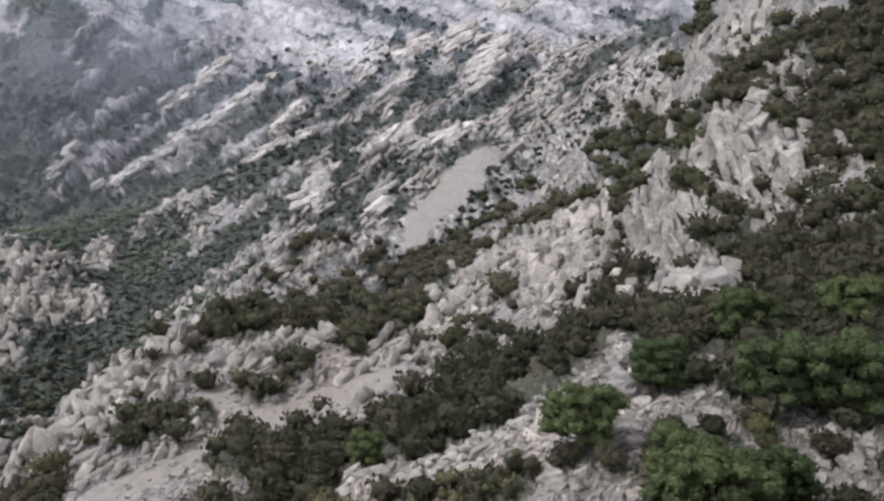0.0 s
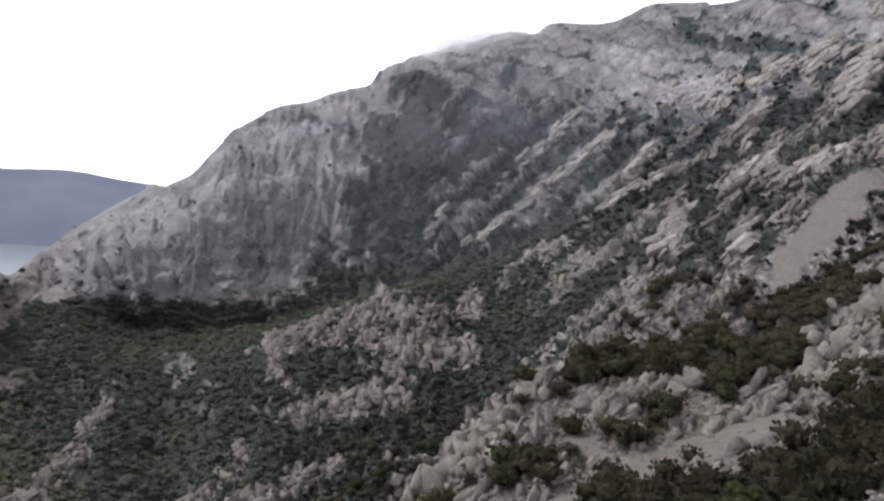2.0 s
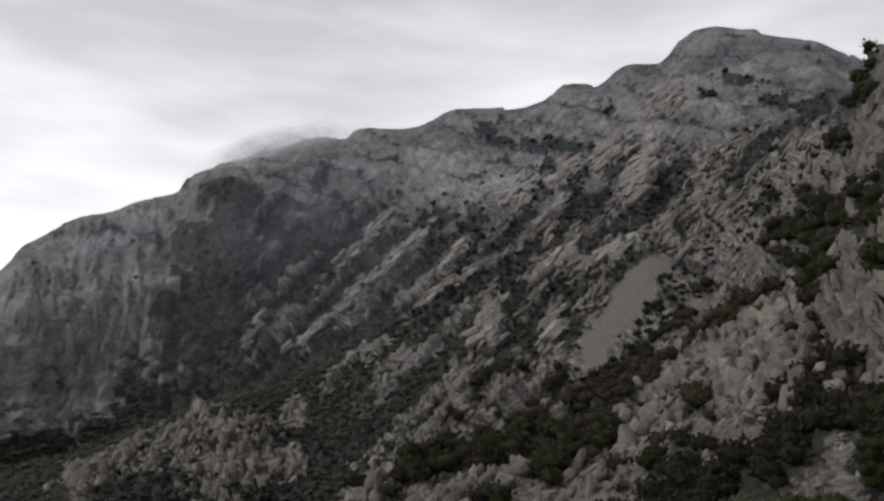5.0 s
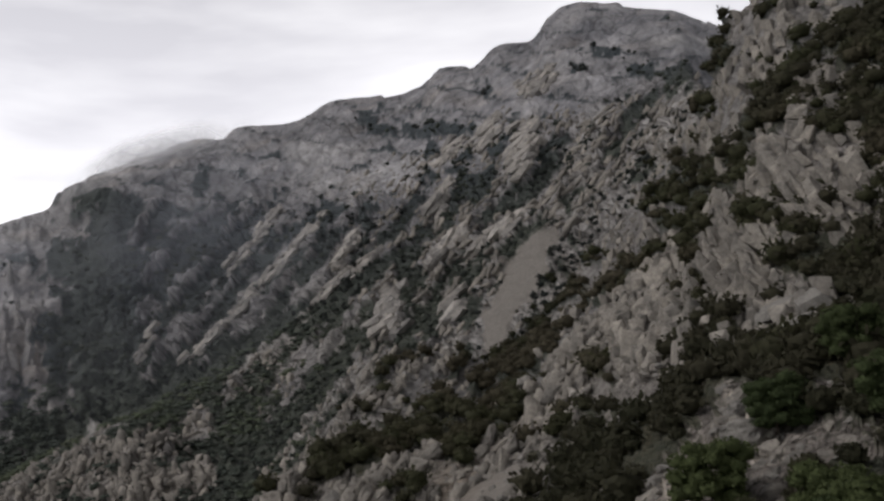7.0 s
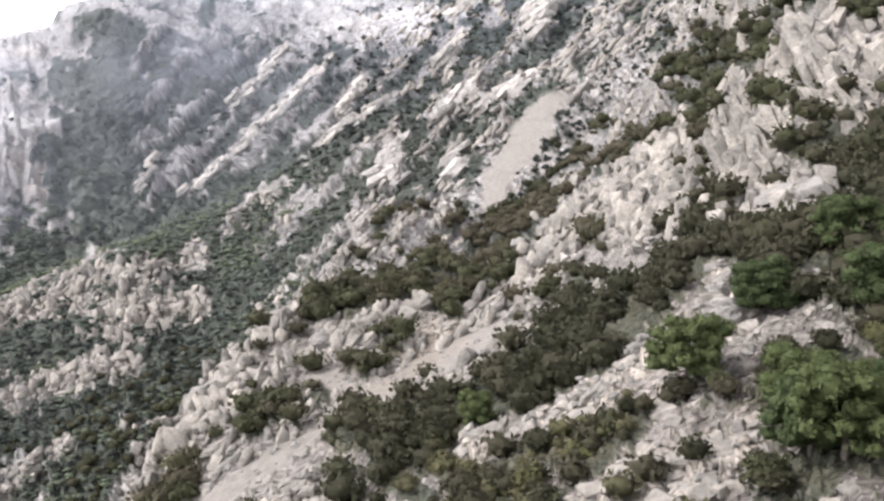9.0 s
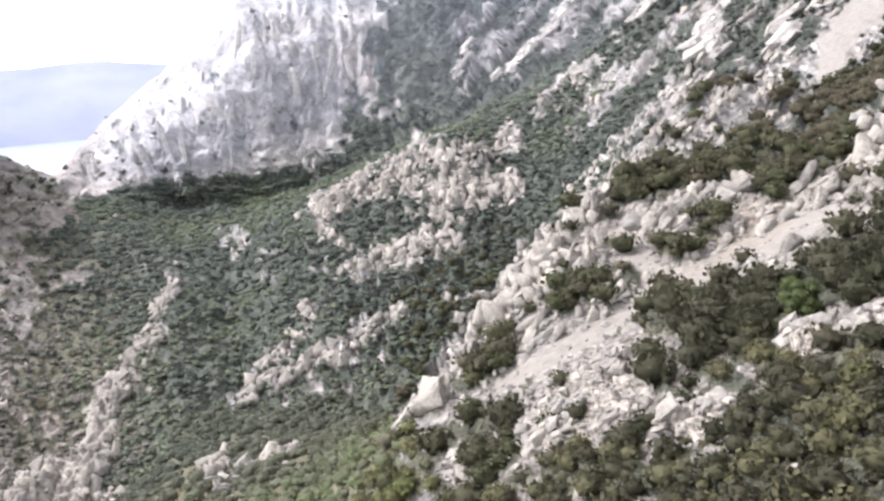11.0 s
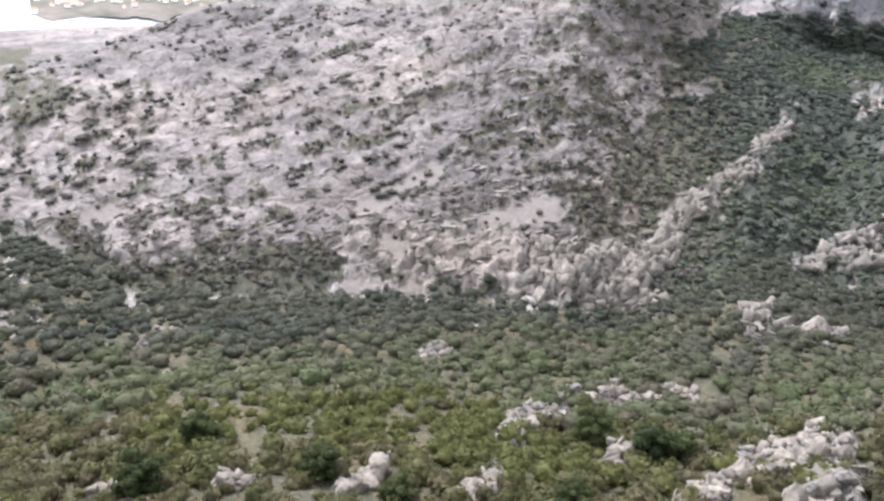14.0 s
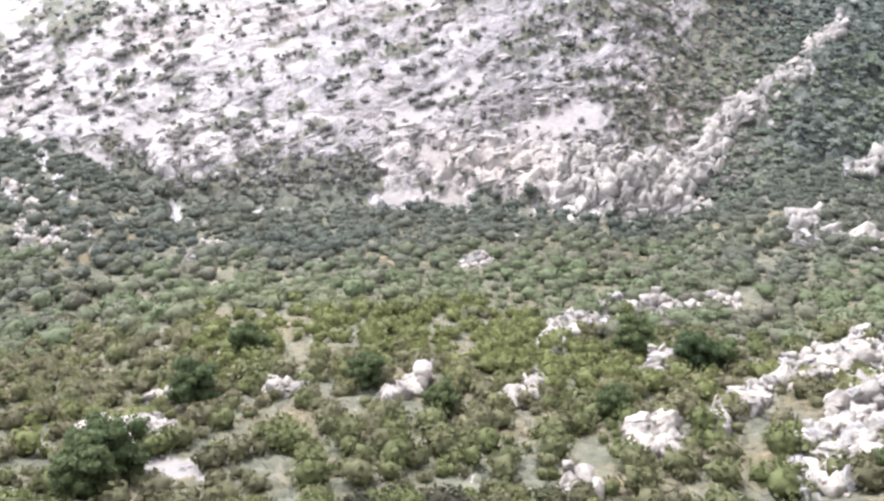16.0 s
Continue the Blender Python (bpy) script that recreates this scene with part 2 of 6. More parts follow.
# Bands of scrub, rock and bare scree on the slopes: from and to (bearing, height angle), half width, in degrees.
SCRUB_NEAR = [
    (8.1, -10.8, 16.6, -8.5, 1.18), (11.6, -14.6, 14.0, -13.1, 0.79), (17.5, -10.4, 22.5, -6.6, 1.02), (19.3, -6.0, 25.0, -3.4, 0.94), (3.6, -18.1, 8.4, -16.2, 1.10),
    (19.4, -17.5, 27.1, -13.5, 2.05), (26.3, -12.6, 32.5, -9.2, 1.81), (12.9, -18.5, 18.2, -17.9, 1.10), (34.4, -3.9, 37.1, -4.1, 1.34), (-3.2, -23.7, -0.7, -21.8, 0.94),
    (18.9, -25.0, 22.8, -21.0, 1.42), (28.3, -19.2, 30.5, -17.5, 1.26), (33.4, -6.9, 37.4, -5.7, 1.57), (39.1, -16.9, 43.4, -13.4, 2.36), (37.3, -8.4, 39.8, -6.4, 1.89),
    (27.0, -5.6, 28.8, -4.9, 0.71), (40.8, -21.4, 43.8, -17.4, 1.77), (4.0, -13.9, 5.6, -12.0, 0.47), (34.9, 0.5, 34.4, 2.3, 0.55),
]
SCRUB_SPUR = [
    (34.8, 7.3, 38.2, 7.1, 1.42), (35.1, 5.4, 35.6, 1.7, 0.94), (39.6, 11.1, 43.8, 14.0, 0.94), (38.4, 9.2, 39.1, 10.8, 0.79), (39.8, 4.8, 41.3, 2.9, 1.42),
    (41.8, 1.3, 43.3, 0.1, 1.57), (40.2, 0.9, 39.2, -0.5, 0.79), (34.7, -2.9, 37.0, -3.2, 1.42), (33.6, 0.3, 34.0, -1.9, 0.39), (37.7, 3.5, 38.1, 4.5, 0.63),
    (30.2, 0.2, 32.8, 2.4, 0.43), (31.2, 7.5, 32.3, 8.6, 0.63), (30.6, 11.6, 32.1, 12.3, 0.47), (33.0, 6.2, 34.7, 5.7, 0.63), (27.3, -1.1, 30.6, 1.3, 0.43),
    (25.7, -2.8, 26.1, -5.7, 0.55), (36.9, 14.1, 37.7, 15.0, 0.71), (42.4, 11.8, 42.9, 9.2, 0.79), (37.6, -5.7, 40.1, -7.0, 1.02),
]
SCRUB_EAST = [
    (48.1, 16.6, 45.8, 13.3, 1.18), (45.6, 14.0, 41.1, 10.6, 0.79), (47.6, 11.9, 46.6, 7.5, 1.26), (38.1, 8.5, 40.1, 5.7, 0.63), (39.9, 7.2, 40.0, 3.5, 0.71),
    (40.4, 17.3, 41.0, 15.8, 0.55), (29.1, 16.2, 32.0, 14.8, 0.47), (32.5, 15.2, 35.3, 13.3, 0.39), (33.8, 17.3, 38.2, 16.5, 0.24), (12.5, 13.5, 20.4, 11.9, 0.20),
    (16.4, 12.6, 20.0, 11.9, 0.39),
]
SCRUB_FORE = [
    (18.0, -26.2, 23.8, -28.4, 1.89), (10.9, -18.9, 16.9, -20.7, 1.42), (30.2, -18.5, 28.6, -20.5, 1.02), (-5.0, -27.3, 0.2, -25.8, 0.79), (-6.9, -28.6, -6.3, -28.4, 0.55),
    (15.3, -29.9, 21.9, -29.6, 1.26), (-2.1, -29.7, -1.4, -29.4, 0.63), (22.6, -23.1, 26.5, -24.8, 1.18), (32.6, -24.6, 34.5, -23.4, 0.94), (6.2, -29.6, 8.4, -28.9, 0.87),
    (12.6, -21.7, 15.8, -23.4, 0.71),
]
SCRUB_GROVE = [
    (44.9, 13.6, 52.7, 11.9, 1.70), (46.0, 9.7, 52.1, 8.0, 1.99), (51.0, 9.6, 51.0, 0.1, 1.70), (48.0, 0.6, 51.5, 0.7, 1.56),
    (40.1, 9.6, 43.2, 12.0, 0.73), (46.0, -1.7, 50.9, -5.5, 2.55), (38.4, -5.2, 45.5, -4.9, 1.13),
]
SCRUB_CREST = [
    (42.2, -3.0, 43.0, -4.7, 1.42), (34.2, -5.8, 35.8, -8.4, 1.34), (34.1, 3.6, 32.0, 5.4, 0.43), (29.6, 9.1, 30.0, 9.3, 0.39), (37.9, 0.7, 38.1, 0.9, 0.55),
    (25.7, -0.7, 27.2, 0.4, 0.31), (42.0, 15.2, 42.2, 14.1, 0.47), (36.0, 11.3, 36.6, 12.3, 0.47),
]
PLATES = [
    (35.8, 2.4, 37.8, -1.8, 0.55), (36.9, 3.5, 38.8, -0.9, 0.55), (35.9, 0.2, 36.8, -2.0, 0.47), (40.0, 8.2, 42.3, 3.3, 0.71),
]
STACKS = [
    (29.3, -3.0, 31.2, -0.8, 0.79), (31.8, -1.2, 32.9, -4.5, 0.63), (41.4, 10.0, 41.7, 11.0, 0.71), (27.8, -4.5, 29.9, -5.6, 0.71),
]
# The first band also paints the shade of the bowl beside the cliff.
SCRUB_MOUNT = [
    (-5.2, 3.9, -5.4, -3.8, 1.89), (-4.0, 8.0, -5.8, 8.2, 0.87), (1.3, 8.9, 1.7, 10.3, 0.47), (3.2, 6.0, 1.7, 4.5, 0.71), (5.1, 3.9, 8.6, 6.8, 0.31),
    (7.4, 3.9, 11.0, 6.8, 0.35), (8.4, -0.8, 11.7, 1.3, 0.35), (7.8, 2.3, 9.4, 4.8, 0.71), (12.5, 5.7, 14.1, 4.6, 0.39), (11.6, -2.8, 14.8, -2.9, 0.39),
    (18.7, -1.0, 19.6, 1.5, 0.79), (19.6, 1.7, 23.1, 4.2, 0.43), (17.0, 9.0, 17.4, 10.8, 0.51), (18.7, 7.2, 19.8, 9.9, 0.35), (12.6, 13.2, 14.2, 12.0, 0.63),
    (15.8, 12.2, 20.2, 11.9, 0.39), (27.4, 15.5, 31.2, 15.7, 0.59), (31.9, 14.2, 35.1, 14.5, 0.47), (34.0, 13.0, 35.1, 13.9, 0.63),
]
SCRUB_VALLEY = [
    (-22.9, -20.7, -29.2, -27.7, 1.73), (-21.4, -20.0, -16.4, -18.0, 1.34), (-16.4, -12.1, -15.6, -16.2, 1.26), (-24.9, -9.2, -14.7, -9.0, 0.79), (-2.3, -13.5, 4.4, -12.4, 0.79),
    (-10.9, -24.1, -2.4, -18.6, 1.18), (-26.9, -10.0, -22.7, -11.5, 0.63), (-31.0, -14.8, -26.1, -16.6, 0.71), (-21.6, -26.2, -10.9, -24.7, 1.18), (-7.7, -20.4, 0.9, -15.3, 0.71),
    (-11.4, -18.5, -6.6, -15.7, 0.39), (-61.3, -27.3, -55.3, -27.5, 1.18), (-40.0, -25.7, -41.4, -27.3, 0.63), (-39.1, -26.6, -34.2, -24.5, 0.24), (-31.4, -15.8, -26.4, -17.8, 1.34),
    (-75.0, -14.1, -74.0, -16.2, 1.97), (-27.9, -11.1, -23.4, -12.2, 1.18), (-73.6, -24.4, -68.8, -28.6, 0.55),
]
ROCK_NEAR = [
    (-8.8, -26.5, -4.7, -23.3, 0.43), (-4.7, -23.3, -2.3, -20.7, 0.51), (-1.4, -19.7, 2.8, -15.0, 1.10), (2.1, -26.8, 8.5, -24.0, 1.97), (12.5, -27.0, 15.3, -24.6, 0.87),
    (-4.8, -29.6, -4.0, -28.5, 0.79), (4.2, -10.8, 12.1, -3.3, 0.35), (23.2, -9.1, 26.1, -3.5, 1.10), (26.5, -3.5, 33.4, 1.8, 0.71), (28.7, -3.4, 33.3, -2.1, 1.77),
    (8.0, -13.1, 15.9, -10.3, 0.47), (3.2, -13.5, 5.6, -11.4, 0.87), (28.5, -16.4, 31.7, -13.1, 0.79), (19.6, -20.5, 27.3, -16.5, 1.02), (27.4, -23.5, 30.7, -20.6, 1.02),
    (33.1, -21.4, 38.5, -17.7, 1.77), (35.9, -7.8, 37.2, -10.6, 0.87), (39.3, 2.4, 37.1, -1.5, 1.10), (-4.5, -21.6, 2.4, -14.6, 0.87),
]
ROCK_FAR = [
    (3.0, 3.1, 5.5, 5.8, 0.28), (4.9, 5.4, 6.5, 7.2, 0.47), (-0.1, -2.7, 2.8, -0.3, 0.31), (2.5, -0.5, 6.3, 3.1, 0.24), (5.9, 2.7, 9.6, 6.8, 0.24),
    (-3.3, -2.6, -1.9, -0.6, 0.24), (8.7, -3.3, 11.9, -0.3, 0.43), (10.3, 2.3, 11.5, 5.4, 0.51), (9.0, 1.1, 13.1, 3.6, 0.24), (13.5, 1.2, 13.4, -1.9, 1.02),
    (11.6, -4.4, 12.2, -3.4, 0.47), (18.1, -1.2, 18.4, 0.4, 0.24), (16.7, -4.5, 17.9, -2.5, 0.63), (17.7, 7.3, 18.5, 8.4, 0.43), (17.6, 9.6, 19.3, 11.1, 0.43),
    (17.1, 5.7, 17.7, 6.9, 0.67), (16.8, 2.9, 19.6, 4.7, 0.35), (20.0, 3.7, 22.8, 5.2, 0.31), (20.6, 10.7, 22.2, 12.6, 0.63),
]
ROCK_VALLEY = [
    (-12.9, -10.7, -4.9, -6.8, 1.18), (-9.2, -9.7, 0.7, -6.9, 1.02), (-4.8, -10.5, 0.6, -10.5, 1.18), (-13.3, -12.3, -11.9, -13.4, 0.55), (-11.5, -15.4, -3.9, -13.8, 0.79),
    (-19.8, -23.3, -14.3, -18.0, 0.71), (-17.3, -22.2, -13.9, -20.9, 0.55), (-13.1, -21.4, -7.7, -17.9, 0.63), (-23.6, -14.7, -25.3, -17.1, 0.43), (-24.9, -17.9, -27.2, -19.6, 0.55),
    (-27.7, -20.4, -30.1, -23.5, 0.71), (-29.7, -24.1, -32.6, -27.6, 1.10), (-37.4, -27.5, -33.0, -25.6, 0.94), (-19.2, -13.8, -18.6, -12.6, 0.43), (-23.3, -28.2, -21.6, -27.3, 0.71),
    (-20.8, -27.7, -16.5, -27.1, 0.24), (-4.9, -18.0, -1.7, -17.5, 0.24), (2.8, -4.6, 5.4, -2.4, 0.94),
]
SCRUB_GULLY = [
    (0.5, -12.5, 5.5, -8.1, 1.89), (5.5, -8.5, 9.4, -4.5, 1.18), (-4.4, -15.9, 0.1, -13.4, 1.42), (-8.0, -19.2, -3.3, -17.4, 1.18), (-12.0, -16.0, -8.9, -13.7, 0.55),
    (-7.9, -12.7, -6.4, -12.1, 0.47), (-3.2, -9.9, -2.1, -11.5, 0.39),
]
# Scrub; the bands over the bowl and cliff side also darken them as shade.
SCRUB_SHADE = [
    (20.5, 14.2, 21.5, 14.5, 0.39), (23.7, -2.4, 22.1, -4.5, 0.87), (-2.3, -4.3, 2.5, -2.2, 0.63), (6.2, -1.2, 7.8, 0.7, 0.39), (1.0, 0.8, 4.0, 3.1, 0.35),
    (-5.2, 3.8, -5.2, -4.8, 2.05), (-9.6, -6.0, -8.9, -0.5, 1.57), (-6.8, -6.6, -2.1, -5.4, 0.71), (-28.4, -10.4, -21.9, -11.4, 0.30), (-21.9, -11.3, -14.3, -10.2, 0.30),
    (-13.5, -9.8, -2.9, -6.2, 0.35),
]
ROCK_FACE = [
    (23.1, 8.7, 24.2, 11.9, 0.87), (26.2, 15.2, 23.8, 14.0, 0.87), (6.6, -10.7, 11.6, -5.6, 0.43), (12.4, -6.3, 14.7, -4.4, 0.47), (26.0, -3.0, 26.4, -1.5, 0.63),
    (23.6, -7.2, 25.5, -4.5, 0.47), (13.0, 8.5, 15.8, 10.0, 0.98), (8.6, 9.3, 11.8, 8.5, 0.98), (7.8, 10.9, 11.8, 10.9, 0.79), (28.8, 11.8, 27.5, 8.1, 1.18),
    (33.4, 16.6, 36.3, 15.6, 0.55),
]
ROCK_SPUR = [
    (36.4, 4.6, 37.4, 3.8, 0.47), (39.0, 7.9, 39.5, 4.8, 0.55), (41.7, 9.6, 41.7, 10.6, 0.63), (39.0, -4.4, 41.9, -2.7, 0.55), (30.5, -1.2, 30.1, -2.7, 0.71),
    (32.0, -1.2, 32.5, -4.1, 0.47), (29.0, -1.5, 34.2, 2.0, 0.24), (28.4, -4.2, 29.2, -5.6, 0.71), (30.8, -2.9, 30.7, -5.4, 0.59), (41.2, 15.8, 39.4, 13.2, 0.87),
    (43.1, 12.6, 42.1, 10.3, 0.55), (26.7, -4.9, 26.2, -7.1, 0.59), (31.2, -5.6, 32.1, -6.3, 0.55), (35.5, -7.7, 36.1, -9.7, 0.47), (33.1, 8.9, 32.8, 10.4, 0.63),
    (34.9, 9.9, 36.3, 9.0, 0.71),
]
ROCK_SLOPE = [
    (-40.2, -38.4, -35.6, -36.4, 0.71), (-35.3, -35.9, -25.4, -33.4, 0.35), (-54.4, -43.1, -50.2, -41.6, 0.39), (-30.3, -39.1, -29, -38.4, 0.79), (-43.8, -43.2, -39.8, -41.1, 0.55),
    (-24.4, -41.2, -20, -37.1, 0.79), (-20.1, -36.7, -14.3, -33.8, 0.98), (-16.2, -41.9, -13, -37, 2.17), (-31, -44.1, -27.2, -43, 0.87), (-79.8, -42.6, -74.3, -42.9, 0.83),
    (-80.9, -29, -77.2, -29.4, 0.98), (-69.6, -31.7, -66.6, -31.6, 0.31), (-47.4, -33.7, -45.5, -33.5, 0.2), (-35.9, -48.4, -33.8, -47.6, 0.55), (-80.7, -25.1, -79.4, -27.9, 0.79),
    (-75, -40.8, -72.3, -41.2, 0.2), (-65.8, -37.7, -64.9, -37.8, 0.2), (-47.4, -33.3, -45.1, -33.2, 0.2), (-64.6, -41.9, -61.6, -42, 0.2),
]
ROCK_APRON = [
    (-54.7, -29.2, -48.0, -29.1, 0.71), (-53.3, -26.0, -37.5, -26.8, 1.77), (-40.0, -28.2, -30.4, -27.8, 1.18), (-70.7, -26.1, -63.4, -24.5, 0.87), (-78.3, -24.2, -77.0, -27.3, 0.55),
    (-75.0, -26.9, -72.3, -28.4, 0.35), (-70.9, -28.5, -67.8, -30.2, 0.43), (-65.6, -29.7, -60.5, -29.8, 0.24), (-69.3, -31.7, -66.3, -31.5, 0.35),
]
BARE = [
    (-52.9, -23.7, -47.1, -20.8, 0.67), (-43.0, -24.1, -37.5, -22.4, 0.85), (-51.2, -25.6, -49.4, -26.4, 0.71), (-54.7, -29.0, -48.0, -29.1, 0.43), (-72.1, -23.3, -70.2, -22.8, 0.47),
    (-0.7, -23.8, 8.8, -18.7, 0.75), (8.8, -18.3, 21.2, -12.1, 0.87), (7.6, -13.7, 10.8, -16.4, 0.87), (21.4, -0.7, 23.9, 3.2, 1.10), (20.7, -1.4, 20.6, -3.0, 0.94),
    (22.8, 0.5, 23.8, 2.0, 1.02), (23.7, 3.2, 25.1, 4.1, 0.63), (13.5, 0.6, 13.4, -1.7, 0.71), 
     (-71.4, -23.1, -70.4, -23.0, 0.31), (-76.6, -23.7, -73.7, -24.9, 0.28), (-31.0, -38.6, -29.3, -37.8, 0.43),
    (-78.7, -43.8, -71.2, -46.1, 0.47),
]


def bands(keys, wob, soft=4):
    out = np.zeros(R.shape, np.float32)
    for a1, e1, a2, e2, w in keys:
        lo, hi = min(a1, a2) - 2.2 * w - 1, max(a1, a2) + 2.2 * w + 1
        c0, c1 = int(np.clip((lo + 90) / STEP, 0, WIDE)), int(np.clip((hi + 90) / STEP, 0, WIDE))
        if c1 <= c0:
            continue
        a, e = AZ[:, c0:c1] + wob[0][:, c0:c1], EL[:, c0:c1] + wob[1][:, c0:c1]
        dx, dy = a2 - a1, e2 - e1
        t = np.clip(((a - a1) * dx + (e - e1) * dy) / (dx * dx + dy * dy + 1e-6), 0, 1)
        d = np.hypot(a - a1 - t * dx, e - e1 - t * dy) / w
        out[:, c0:c1] = np.maximum(out[:, c0:c1], np.exp(-(d ** soft)))
    return out


CLOSE = ((AZ > -10) & (S < 4.0)) | ((AZ <= -10) & (S < 5.0))


UPPER, FLANK = np.zeros(R.shape), np.zeros(R.shape)

# The beds of the pale hill fold over its shoulder: their height angle along the bearing.
FOLD = np.interp(AZ, [-90, -50, -42, -37, -24], [-17.2, -3.6, 0.0, 0.75, -2.5])


def relief():
    """Height of the small forms (in parts of the distance), and the cover of scrub and of scree."""
    a, e, d = AZ + 200.0, EL + 100.0, (LN + 300.0) * 0.22
    warp = fbm(a / 6, e / 6, d / 6, 3, seed=5) - 0.5
    along, across = (a + e) * 0.7071 + warp * 2, (a - e) * 0.7071 + warp * 1.5
    ribs = fbm(across / 1.7, along / 6.0, d / 14, 3, 0.45, 31, True)
    turn1 = (a - e) * 0.7071 / 2.5 + 0.9 * (fbm(a / 7, e / 7, d / 9, 2, 0.5, 35) - 0.5) + 0.16 * np.floor(4 * vnoise(along / 2.2, across / 2.0, d, 36))
    slab = turn1 - np.floor(turn1)
    ribs = 0.35 * ribs + 0.65 * np.minimum(slab * 1.0 + 0.1, 9.0 * (1 - slab))
    buttress = fbm(across / 5.5, along / 15, d / 9, 2, 0.5, 39, True)
    turn3 = (e + a * 0.16) / 1.5 + 1.1 * (fbm(a / 6, e / 6, d / 9, 3, 0.5, 38) - 0.5) + 0.2 * np.floor(3 * vnoise(a / 3.0, e / 2.0, d, 34))
    ledges = turn3 - np.floor(turn3)
    bed = np.minimum(0.15 + 0.85 * ledges, 7.0 * (1 - ledges))
    upper = smooth(6.0, 9.5, EL + 1.5 * warp) * smooth(7.2, 7.9, S)
    ribs = ribs * (1 - upper) + upper * (0.25 + 0.6 * bed)
    turn2 = (a * 0.77 + e * 0.64) / 0.95 + 1.2 * (fbm(a / 3, e / 3, d / 5, 3, 0.5, 37) - 0.5)
    leaf_slab = turn2 - np.floor(turn2)
    flutes = fbm(a / 1.3 + warp, e / 4.5, d / 9, 3, 0.45, 41, True)
    lumps = 1 - fbm(a / 2.2, e / 1.8, d / 3.0, 3, 0.45, 51, True)
    strata = fbm((EL + 100 - FOLD) / 0.5 + warp * 1.5, a / 4.0, d / 8, 3, 0.45, 61, True)
    flank = smooth(-45, -53, AZ) * smooth(-27, -22, EL) * smooth(5.0, 5.3, S)
    small = fbm(a / 0.45, e / 0.4, d / 0.6, 3, 0.55, 71)
    mottle = fbm(a / 0.75, e / 0.6, d / 1.0, 4, 0.6, 81)
    broad = fbm(a / 7, e / 5, d / 8, 3, 0.5, 91)
    wob = (1.9 * (mottle - 0.5) + 0.7 * (small - 0.5), 1.6 * (fbm(a / 0.9, e / 0.7, d / 1.1, 4, 0.6, 87) - 0.5) + 0.5 * (lumps - 0.36))
    joint, own, _ = blocks(a / 1.25 + warp, e / 1.05, d / 1.6, 3)
    joint2, own2, _ = blocks(across / 0.42, along / 0.75, d / 0.9, 13)

    hill = smooth(-24, -30, AZ) * smooth(4.9, 5.2, S)
    nose = smooth(-31, -27, AZ) * smooth(-5, -10, AZ) * smooth(7.0, 7.3, S)
    mount = smooth(-9, -2, AZ) * smooth(5.2, 6.4, S)
    green = smooth(-3, -11, AZ) * smooth(5.15, 4.8, S)
    near = smooth(-12, -2, AZ) * smooth(6.4, 5.2, S)
    knoll = np.exp(-((AZ + 6) / 10.5) ** 4) * smooth(5.0, 5.3, S) * smooth(7.0, 6.2, S)
    valley = smooth(-36, -26.5, AZ) * smooth(7, 2, AZ) * smooth(5.0, 5.3, S) * smooth(7.25, 7.0, S)

    # Dark scrub beside each pale strip, standing in for its shaded side.
    rib_shade = [(a1 + 0.4 + 0.6 * w, e1 - 0.3 - 0.6 * w, a2 + 0.4 + 0.6 * w, e2 - 0.3 - 0.6 * w, 0.25 + 0.3 * w) for a1, e1, a2, e2, w in ROCK_FAR]
    tight = (0.5 * wob[0], 0.5 * wob[1])
    scrub = np.maximum.reduce([bands(k, wob) for k in (SCRUB_NEAR, SCRUB_FORE, SCRUB_SPUR, SCRUB_CREST, SCRUB_GROVE, SCRUB_EAST, SCRUB_VALLEY, SCRUB_GULLY, SCRUB_SHADE)] + [bands(k, tight) for k in (SCRUB_MOUNT, rib_shade)])
    rock = np.maximum.reduce([bands(k, wob) for k in (ROCK_NEAR, ROCK_VALLEY, ROCK_SLOPE, ROCK_APRON)] + [bands(k, tight) for k in (ROCK_FAR, ROCK_FACE, ROCK_SPUR, PLATES)])
    clump = smooth(0.44, 0.56, fbm(a / 1.3, e / 0.95, d / 1.5, 4, 0.55, 171))
    rock = rock * (1 - 0.3 * valley * (1 - clump) * smooth(-26, -23, AZ))
    scree = np.maximum(bands(BARE[:5], wob, 5), bands(BARE[5:], tight, 5))

    craggy = 0.6 * (lumps + 0.18) + 0.32 * np.minimum(joint * 2.2, 1) * (0.5 + own) + 0.08 * np.minimum(joint2 * 2.5, 1) * (0.4 + own2)
    form = craggy
    form = form * (1 - nose) + nose * (0.7 * flutes + 0.3 * craggy)
    form = form * (1 - 0.8 * mount) + 0.8 * mount * (0.72 * ribs + 0.28 * craggy)
    form = form * (1 - hill) + hill * ((0.55 + 0.3 * flank) * strata + (0.45 - 0.33 * flank) * craggy)
    wx, wy, wz = X0 + 500.0, Y0 + 500.0, Z + 500.0
    bulge = 1 - fbm(wx / 7.0, wy / 7.0, wz / 5.0, 4, 0.5, 161, True)
    wj, wo, _ = blocks(wx / 5.2 + bulge, wy / 5.2, wz / 3.2, 33)
    wj2, wo2, _ = blocks(wx / 2.1, wy / 2.1 + bulge, wz / 1.4, 43)
    stone = 0.55 * (bulge + 0.15) + 0.33 * np.minimum(wj * 2.4, 1) * (0.4 + 1.2 * wo) + 0.15 * np.minimum(wj2 * 2.5, 1) * (0.4 + 1.2 * wo2)
    form = np.where(CLOSE, stone, form)
